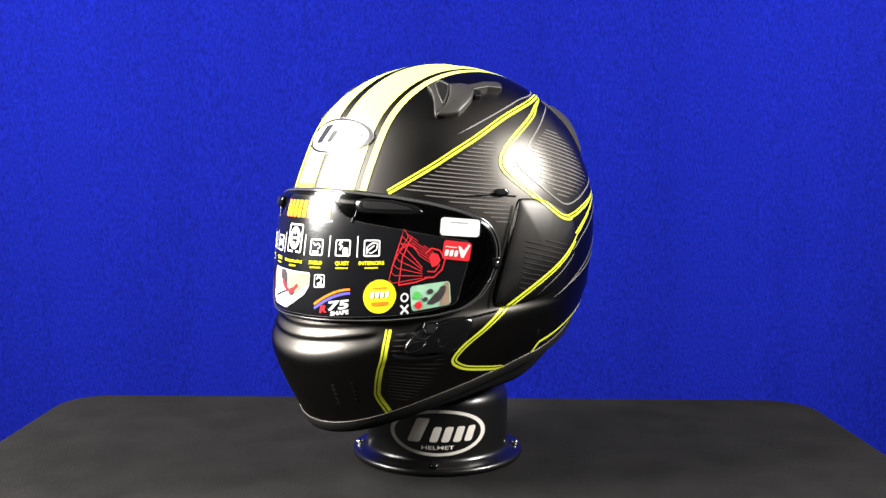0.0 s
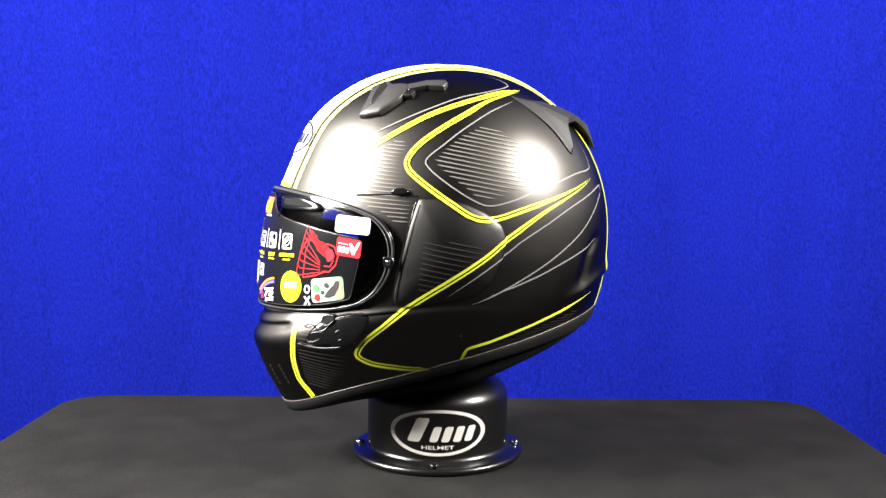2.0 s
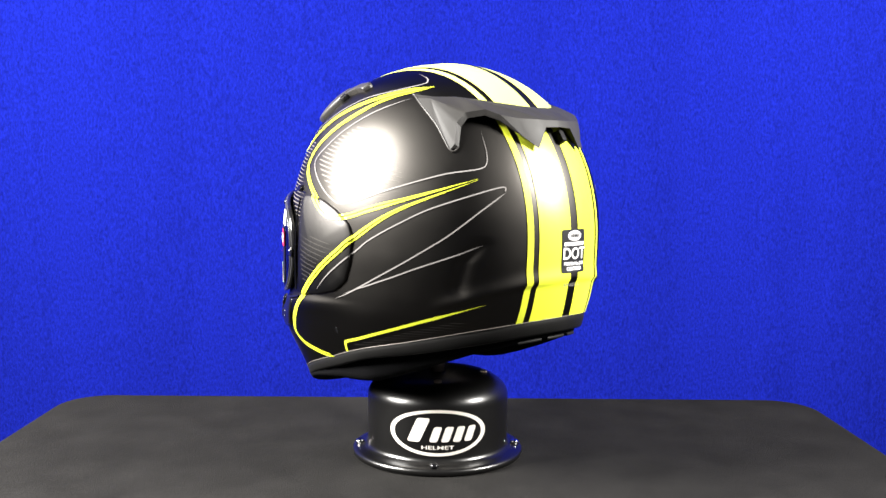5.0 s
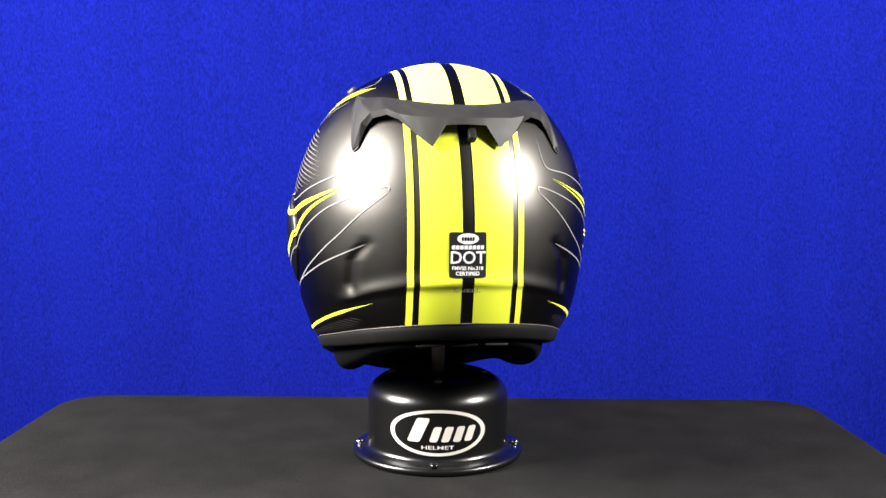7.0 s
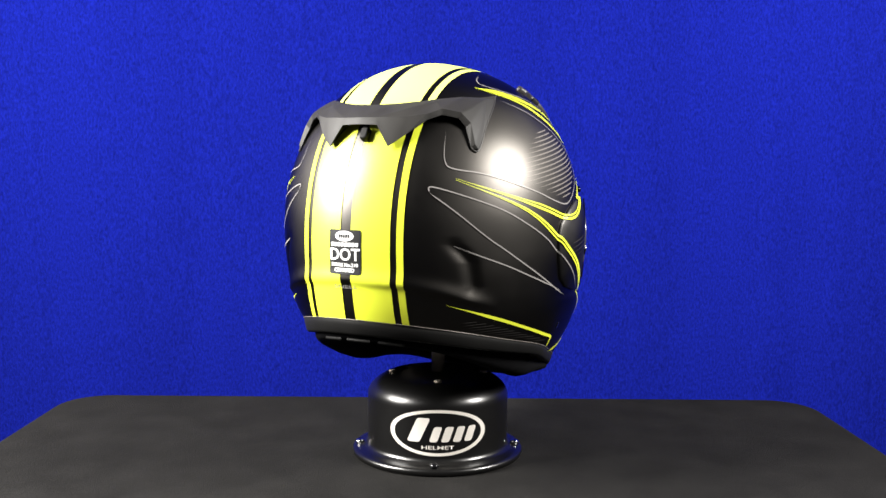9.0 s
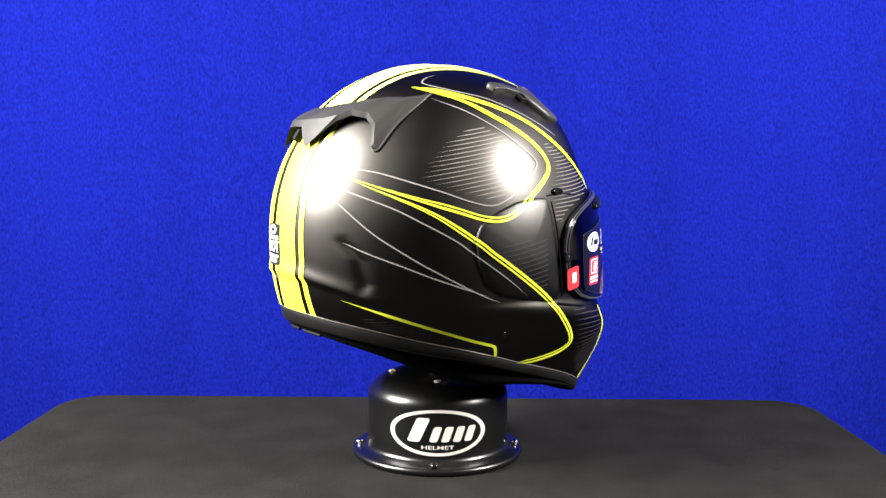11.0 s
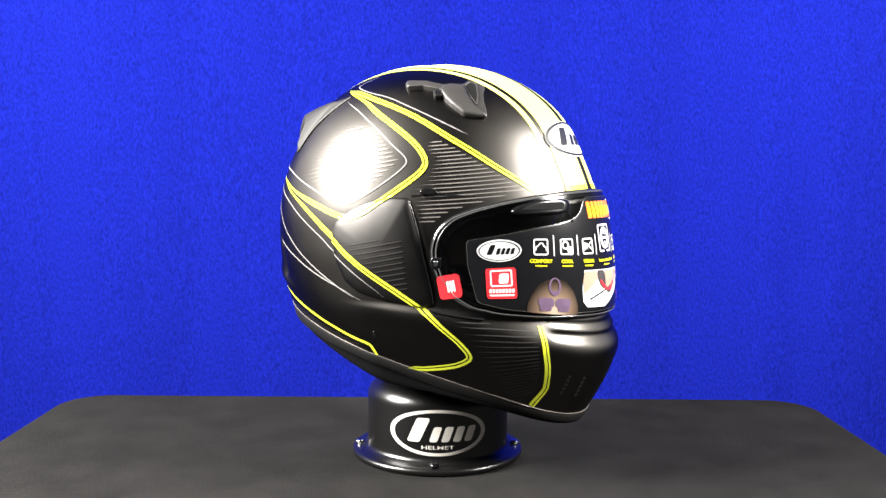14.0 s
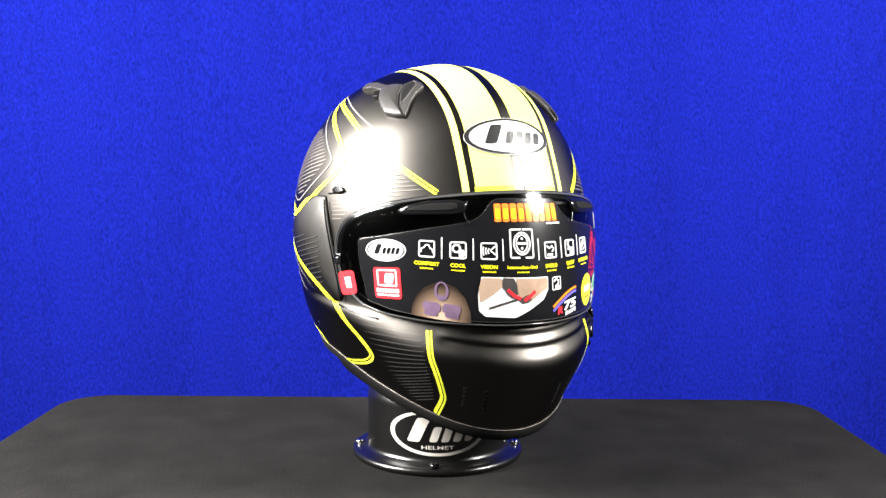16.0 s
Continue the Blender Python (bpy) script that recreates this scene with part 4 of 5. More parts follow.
def build_vents(helmet):
    for side in (1, -1):
        def sided(o):
            return o if side == 1 else mirrored(o)
        v, f = pad(sided(VENT_FRAME), 0.0030, 0, 0.10, 90, 8, (42.4 * side, 48.0), 1)
        vent = solid("top_vent", v, f, VENT_GREY, helmet, "smoked dark grey top vent")
        # the hole is a dark pad, its shade put into the colour
        v, f = pad(sided(VENT_HOLE), 0.0033, 0.0026, 0.06, 60, 5, (42.6 * side, 49.5), 0)
        solid("vent_opening_shade", v, f, VOID_BLACK, vent, "dull black pad for the shade in the vent opening")
        p = rounded(sided(VENT_HOLE), 80, 1)
        v, f = tube(on_shell(p[:, 0], p[:, 1], 0.0030, True), 0.0008, True, 8)
        solid("opening_rim", v, f, VENT_GREY, vent)
        v, f = pad(sided(VENT_COVER), 0.0050, 0, 0.10, 120, 10, (51.5 * side, 47.0), 1, True, 0.0012)
        solid("vent_cover", v, f, VENT_GREY, vent, "smoked dark grey sliding cover")
        v, f = pad(sided(VENT_ARM), 0.0046, 0, 0.16, 90, 6, None, 1)
        solid("vent_arm", v, f, VENT_GREY, vent, "thin arm of the sliding cover")
        knob = [(58.7, 50.2), (63.8, 50.7), (62.9, 47.5), (58.5, 47.3)]
        v, f = pad(sided(knob), 0.0046, 0, 0.2, 32, 5)
        knob_ob = solid("vent_slider", v, f, RUBBER, vent, "ribbed black vent slider")
        for k in range(3):
            a = (59.6 + 1.3 * k) * side
            v, f = tube(on_shell(np.full(8, a), np.linspace(48.0, 50.2, 8), 0.0047, True), 0.0005, False, 6)
            solid("slider_rib", v, f, SEAL_BLACK, knob_ob)


# ---------------------------------------------------------------- prints, stickers and small fittings
def ink(name, pieces, material, parent, label=""):
    v, f = join(*pieces)
    return solid(name, v, f, material, parent, label, smooth=False)


def frame_box(w, h, r, width, put, x=0.0, y=0.0):
    return band(round_box(w, h, r, x, y), round_box(w - 2 * width, h - 2 * width, max(r - width, 0.0002), x, y), put)


def words(text, height, put, x, y, stretch=1.0, lean=0.0, bold=0.0):
    return lettering(text, height, put, x, y, stretch, lean, bold)


def bars(count, w, h, put, x=0.0, y=0.0, gap=0.25):
    """Unreadable small print as a row of plain bars."""
    step = w / count
    return join(*[fine_poly(round_box(step * (1 - gap), h, 0, x - w / 2 + step * (i + 0.5), y), put) for i in range(count)])


def photo_fade(name, centre):
    """A printed photograph's ground: beige at its foot, dark brown at its rim."""
    m, nt, b = nodes_of(name)
    tex = nt.nodes.new("ShaderNodeTexCoord")
    far = nt.nodes.new("ShaderNodeVectorMath")
    far.operation = "DISTANCE"
    far.inputs[1].default_value = tuple(centre)
    ramp = nt.nodes.new("ShaderNodeValToRGB")
    scale = nt.nodes.new("ShaderNodeMath")
    scale.operation = "MULTIPLY"
    scale.inputs[1].default_value = 38.0
    nt.links.new(tex.outputs["Object"], far.inputs[0])
    nt.links.new(far.outputs["Value"], scale.inputs[0])
    nt.links.new(scale.outputs[0], ramp.inputs[0])
    e = ramp.color_ramp.elements
    e[0].position, e[0].color = 0.12, (0.46, 0.35, 0.26, 1)
    e[1].position, e[1].color = 0.95, (0.022, 0.015, 0.011, 1)
    mid = e.new(0.5)
    mid.color = (0.20, 0.135, 0.095, 1)
    nt.links.new(ramp.outputs[0], b.inputs["Base Color"])
    b.inputs["Roughness"].default_value = 0.2
    return m


def build_shield_sticker(helmet):
    v, f = pad(whole(STICKER), 0.0069, 0.0064, 0.01, 200, 26, (0, -9), 1)
    st = solid("shield_sticker", v, f, STICKER_BLACK, helmet, "large black printed sales sticker on the shield")
    edge = rounded(whole(STICKER), 240, 1)
    v, f = tube(on_shell(edge[:, 0], edge[:, 1], 0.0068, True), 0.0002, True, 5)
    solid("sticker_border", v, f, VENT_GREY, st, "thin pale border line")
    L1, L2, L3 = 0.0073, 0.0076, 0.0079
    # row of framed pictograms with yellow captions
    row = [(-28.9, "COMFORT", 0.0105), (-20.1, "COOL", 0.0105), (-11.8, "VISION", 0.0105), (-2.6, "", 0.0165), (6.7, "SHIELD", 0.0105), (15.1, "QUIET", 0.0105), (23.5, "INTERIORS", 0.0105)]
    for i, (az, word, size) in enumerate(row):
        el = -6.6 if word else -4.6
        put = shell_print(az, el, L1, k=1.18)
        drawn = [frame_box(size, size * (1.0 if word else 1.12), 0.0014, 0.0009 if word else 0.0011, put)]
        if word == "COMFORT":
            drawn.append(line([(-0.0038, -0.0022), (-0.0034, 0.0002), (-0.0018, 0.0008), (-0.0006, 0.0024), (0.0014, 0.0022), (0.0022, 0.0004), (0.0038, -0.0004), (0.0038, -0.0022)], 0.0008, put))
        elif word == "COOL":
            drawn += [band(ellipse(0.0056, 0.0056, -0.001, 0.001, 20), ellipse(0.0034, 0.0034, -0.001, 0.001, 20), put), fine_poly(round_box(0.0034, 0.0042, 0.0008, 0.0022, -0.0018), put)]
        elif word == "VISION":
            for k in range(3):
                drawn.append(line([(-0.0032 + 0.0016 * k, 0.0026 - 0.0005 * k), (-0.0040 + 0.0016 * k, 0.0), (-0.0032 + 0.0016 * k, -0.0026 + 0.0005 * k)], 0.0007, put))
            drawn.append(line([(0.0040, 0.0030), (0.0008, 0.0004), (0.0040, -0.0022)], 0.0009, put))
        elif word == "":
            drawn += [band(ellipse(0.0120, 0.0145, 0, 0, 32), ellipse(0.0100, 0.0125, 0, 0, 32), put), band(ellipse(0.0086, 0.0112, 0, 0, 24), ellipse(0.0070, 0.0096, 0, 0, 24), put), fine_poly(ellipse(0.0016, 0.0016, 0, 0.0030, 12), put), fine_poly(ellipse(0.0016, 0.0016, 0, -0.0030, 12), put), fine_poly(round_box(0.0062, 0.0014, 0.0004), put)]
        elif word == "SHIELD":
            drawn += [line([(-0.0034, 0.0028), (-0.0010, 0.0010), (0.0012, 0.0024), (0.0030, 0.0004), (0.0010, -0.0012)], 0.0009, put), fine_poly(round_box(0.005, 0.0016, 0.0005, -0.0006, -0.0030), put)]
        elif word == "QUIET":
            drawn += [line([(-0.0008, 0.0042), (-0.0026, 0.0022), (-0.0006, 0.0010), (-0.0022, -0.0012)], 0.0014, put), fine_poly(round_box(0.0036, 0.0050, 0.0010, 0.0018, -0.0022), put)]
        else:
            drawn += [line([(-0.0032, -0.0036), (-0.0030, 0.0006), (0.0002, 0.0032), (0.0036, 0.0030), (0.0030, -0.0010), (-0.0004, -0.0032), (-0.0032, -0.0020), (0.0016, 0.0016)], 0.0008, put)]
        ink("pictogram", drawn, STICKER_WHITE, st, "white framed pictogram")
        cap = shell_print(az, -11.0, L1, k=1.2)
        ink("caption", [words(word or "Intermediate-Oval", 0.0021 if word else 0.0017, cap, 0, 0.0007, 1.1 if word else 1.15, 0, 0.0001), bars(7, 0.0085, 0.0008, cap, 0, -0.0021)], STICKER_YELLOW, st, "yellow caption")
    for az in (-24.6, -16.0, -8.0, 2.4, 11.0, 19.4):
        ink("divider", [line([(0, 0.0068), (0, 0.002), (0, -0.003), (0, -0.0068)], 0.0007, shell_print(az, -6.2, L1, k=1.15))], STICKER_WHITE, st)
    # product name as plain bars, warm colours
    put = shell_print(0.4, 3.7, L1, k=1.18)
    put2 = shell_print(0.4, 3.7, L2, k=1.18)
    for i in range(9):
        x = -0.0215 + 0.0052 * i
        ink("name_bar", [fine_poly(round_box(0.0044, 0.0116, 0.0004, x, 0, 0.0), put)], STICKER_FLAME, st, "orange bar of a product name")
        ink("bar_filling", [fine_poly(round_box(0.0028, 0.0062, 0.0003, x, -0.0008, 0.0), put2)], STICKER_YELLOW, st)
    ink("small_print", [bars(8, 0.012, 0.0011, shell_print(8.5, 0.6, L1, k=1.2))], STICKER_WHITE, st)
    # oval sign
    put = shell_print(-42.0, -7.8, L1, 3, k=1.55)
    ink("oval_sign", [fine_poly(ellipse(0.0221, 0.0106), put)], STICKER_WHITE, st, "white oval sign")
    put = shell_print(-42.0, -7.8, L2, 3, k=1.55)
    ink("oval_sign_strokes", [emblem(0.0206, 0.0094, put, 0.03)], STICKER_BLACK, st)
    # red square badge
    put = shell_print(-41.2, -17.2, L1, 5, k=1.4)
    ink("red_badge", [fine_poly(round_box(0.0164, 0.0160, 0.0010), put)], STICKER_RED, st, "red square badge with white marks")
    put = shell_print(-41.2, -17.2, L2, 5, k=1.4)
    ink("badge_marks", [frame_box(0.0120, 0.0088, 0.0010, 0.0008, put, 0, 0.0026), fine_poly(round_box(0.0052, 0.0052, 0.0008, 0.0014, 0.0024, 0.15), put), bars(8, 0.0140, 0.0020, put, 0, -0.0040), bars(1, 0.0140, 0.0008, put, 0, -0.0062, 0)], STICKER_WHITE, st)
    # picture of the cheek pads
    put = shell_print(-24.6, -19.3, L1, k=1.3)
    arch = [(-0.0155, -0.0120), (-0.0150, -0.0060), (-0.0128, 0.0005), (-0.0090, 0.0068), (-0.0040, 0.0106), (0.0015, 0.0116), (0.0070, 0.0092), (0.0115, 0.0030), (0.0138, -0.0050), (0.0145, -0.0120), (0.0, -0.0122)]
    ink("pad_picture", [fine_poly([(1.16 * x, 0.84 * (y + 0.012) - 0.0112) for x, y in arch], put, 0.002)], photo_fade("brown_photo_print", on_shell(-24.6, -24.0, L1, True)), st, "brown to beige picture of purple cheek pads")
    put = shell_print(-24.6, -19.3, L2 + 0.0001, k=1.3)
    ink("pictured_padding", [fine_poly(round_box(0.0104, 0.0050, 0.0020, -0.0056, -0.0050, -0.1), put), fine_poly(round_box(0.0104, 0.0050, 0.0020, 0.0056, -0.0050, 0.1), put), fine_poly(round_box(0.0078, 0.0030, 0.0013, -0.0060, -0.0082), put), fine_poly(round_box(0.0078, 0.0030, 0.0013, 0.0060, -0.0082), put),
                          band(ellipse(0.0082, 0.0104, 0, 0.0040, 24), ellipse(0.0054, 0.0080, 0, 0.0044, 24), put), fine_poly(round_box(0.0050, 0.0024, 0.0008, 0, 0.0005), put)], STICKER_PURPLE, st)
    # picture of a helmet's edge
    put = shell_print(-4.9, -17.6, L1, k=1.35)
    ink("edge_picture", [fine_poly([(-0.0190, 0.0098), (-0.008, 0.0099), (0.003, 0.0099), (0.0212, 0.0097), (0.0212, 0.0030), (0.0180, -0.0020), (0.0080, -0.0074), (0.0, -0.0108), (-0.0170, -0.0108), (-0.0205, -0.0080), (-0.0210, 0.0)], put)], STICKER_WHITE, st, "pale picture of a helmet edge")
    put = shell_print(-4.9, -17.6, L2, k=1.35)
    ink("pictured_lining", [fine_poly([(-0.0205, 0.0040), (-0.0190, 0.0094), (-0.0080, 0.0095), (-0.0072, 0.0050), (-0.0120, 0.0010), (-0.0200, -0.0040)], put)], STICKER_TAN, st)
    ink("pictured_flap", [fine_poly([(0.0006, 0.0094), (0.0208, 0.0092), (0.0208, 0.0034), (0.0150, 0.0010), (0.0090, -0.0030), (0.0030, -0.0020), (0.0010, 0.0030)], put)], STICKER_BEIGE, st)
    put = shell_print(-4.9, -17.6, L2 + 0.00015, k=1.35)
    ink("pictured_edge", [fine_poly([(-0.0070, 0.0097), (-0.0010, 0.0097), (0.0010, 0.0060), (0.0012, 0.0010), (-0.0012, -0.0014), (-0.0050, 0.0014), (-0.0074, 0.0056)], put), fine_poly([(0.0020, -0.0016), (0.0060, 0.0006), (0.0100, -0.0006), (0.0080, -0.0034), (0.0040, -0.0036)], put), line([(-0.0150, -0.0066), (-0.0060, -0.0036), (0.0010, -0.0016), (0.0090, 0.0006)], 0.0012, put)], STICKER_DARK, st)
    ink("pictured_arrow", [line([(-0.0046, 0.0036), (-0.0010, 0.0006), (0.0030, -0.0012)], 0.0018, shell_print(-4.9, -17.6, L3, k=1.35)), line([(0.0050, -0.0020), (0.0086, 0.0), (0.0120, 0.0026)], 0.0018, shell_print(-4.9, -17.6, L3, k=1.35))], STICKER_RED, st)
    put = shell_print(8.4, -15.2, L1, k=1.4)
    ink("pictogram", [frame_box(0.0068, 0.0068, 0.0008, 0.0005, put), line([(-0.0020, 0.0010), (-0.0004, 0.0022), (0.0016, 0.0012), (0.0010, -0.0008), (-0.0012, -0.0016)], 0.0010, put), fine_poly(round_box(0.0038, 0.0014, 0.0003, 0.0008, -0.0022), put)], STICKER_WHITE, st, "small white framed pictogram")
    # shape mark with arcs
    put = shell_print(13.2, -20.6, L1, 4, k=1.4)
    arc = [(-0.0125 + 0.0020 * i, -0.0035 + 0.0080 * math.sin(math.pi * (0.08 + 0.46 * i / 11))) for i in range(12)]
    ink("arc_orange", [line([(x, y + 0.0020) for x, y in arc], 0.0012, put)], STICKER_ORANGE, st, "orange arc of tiny print")
    ink("arc_blue", [line(arc, 0.0014, put)], STICKER_BLUE, st, "violet arc")
    ink("shape_mark", [words("75", 0.0042, put, 0.0024, -0.0012, 2.1, 0.25, 0.0002), words("SHAPE", 0.0020, put, 0.0028, -0.0050, 1.3, 0.1, 0.0001)], STICKER_WHITE, st, "white lettering of a shape mark")
    ink("shape_letter", [words("R", 0.0034, put, -0.0070, -0.0024, 1.4, 0.25, 0.0002)], STICKER_RED, st)
    # round yellow seal
    put = shell_print(26.0, -19.3, L1, k=1.35)
    ink("round_seal", [fine_poly(ellipse(0.0179, 0.0176), put)], STICKER_YELLOW, st, "round yellow seal")
    put = shell_print(26.0, -19.3, L2, k=1.35)
    ink("seal_bars", [bars(1, 0.0095, 0.0018, put, 0, -0.0038, 0), bars(7, 0.0080, 0.0008, put, 0, 0.0044)], STICKER_ORANGE, st)
    ink("seal_letters", [bars(4, 0.0105, 0.0032, put, 0, 0.0008)], STICKER_WHITE, st)
    put = shell_print(32.9, -21.6, L1, k=1.3)
    ink("ring_and_cross", [band(ellipse(0.0046, 0.0050, 0, 0.0032, 24), ellipse(0.0028, 0.0032, 0, 0.0032, 24), put), line([(-0.0021, -0.0009), (0, -0.0032), (0.0021, -0.0056)], 0.0011, put), line([(0.0021, -0.0009), (0, -0.0032), (-0.0021, -0.0056)], 0.0011, put)], STICKER_WHITE, st, "white ring above a white cross")
    put = shell_print(40.5, -20.2, L1, 4, k=1.3)
    ink("lever_picture", [fine_poly(round_box(0.0224, 0.0134, 0.0018), put)], STICKER_GREEN, st, "small picture of a shield lever")
    put = shell_print(40.5, -20.2, L2, 4, k=1.3)
    ink("pictured_panel", [fine_poly([(0.0050, -0.0062), (0.0106, -0.0062), (0.0106, 0.0062), (0.0082, 0.0062)], put)], STICKER_BEIGE, st)
    put = shell_print(40.5, -20.2, L2 + 0.00015, 4, k=1.3)
    ink("pictured_lever", [fine_poly([(-0.0026, -0.0040), (0.0010, -0.0048), (0.0050, -0.0036), (0.0082, 0.0004), (0.0090, 0.0040), (0.0066, 0.0050), (0.0044, 0.0020), (0.0010, -0.0004)], put), fine_poly(ellipse(0.0036, 0.0030, -0.0002, 0.0024, 16), put), fine_poly(ellipse(0.0030, 0.0024, -0.0032, -0.0014, 16), put)], STICKER_DARK, st)
    ink("pictured_arrow", [fine_poly([(-0.0096, -0.0040), (-0.0070, -0.0066), (-0.0050, -0.0046), (-0.0058, -0.0018), (-0.0084, -0.0020)], put)], STICKER_RED, st)
    ink("pictured_arrow", [fine_poly([(-0.0100, 0.0008), (-0.0090, 0.0034), (-0.0066, 0.0036), (-0.0054, 0.0014), (-0.0064, -0.0006), (-0.0086, -0.0008)], put)], STICKER_LEAF, st, "small green arrow")
    # red line drawing of a helmet with a lifting shield
    put = shell_print(37.0, -9.9, L1, 0, k=1.52)
    drawn = []
    for k in range(6):
        x, y = -0.0135 + 0.0010 * k, -0.0100 + 0.0034 * k
        drawn.append(line([(0.0070, 0.0030 - 0.0012 * k), (x + 0.0085, 0.0106 - 0.0020 * k + 0.0012), (x + 0.0020 * 0.5, y + 0.0078), (x - 0.0006, y + 0.0010), (x + 0.0010, y - 0.0006), (0.0015, -0.0090 + 0.0010 * k)], 0.0003, put))
    drawn.append(line([(-0.0036, 0.0112), (-0.0080, 0.0010), (-0.0096, -0.0116)], 0.0004, put))
    drawn.append(line([(-0.0096, -0.0116), (-0.0010, -0.0106), (0.0050, -0.0086)], 0.0006, put))
    ink("line_drawing", drawn, STICKER_RED, st, "red line drawing of a lifting shield")
    ink("drawn_hinge", [fine_poly([(0.0062, -0.0040), (0.0086, -0.0036), (0.0106, -0.0010), (0.0090, 0.0022), (0.0062, 0.0030), (0.0046, 0.0006)], put), line([(0.0026, -0.0088), (0.0070, -0.0090), (0.0112, -0.0054), (0.0126, -0.0006), (0.0100, 0.0040), (0.0058, 0.0052), (0.0030, 0.0026)], 0.0007, put), line([(0.0040, -0.0060), (0.0076, -0.0064), (0.0100, -0.0030)], 0.0006, put)], STICKER_RED, st)
    # red tag at the edge
    put = shell_print(48.3, -7.8, L1, -8, k=1.15)
    ink("red_tag", [fine_poly(round_box(0.0184, 0.0120, 0.0014), put)], STICKER_RED, st, "red tag with white bars")
    put = shell_print(48.3, -7.8, L2, -8, k=1.15)
    ink("tag_bars", [fine_poly([(0.0004, 0.0030), (0.0026, 0.0030), (0.0040, -0.0016), (0.0070, 0.0048), (0.0084, 0.0048), (0.0048, -0.0042), (0.0032, -0.0042)], put), bars(3, 0.0092, 0.0040, put, -0.0034, -0.0018), bars(7, 0.0075, 0.0006, put, -0.0042, 0.0020, 0.2)], STICKER_WHITE, st)


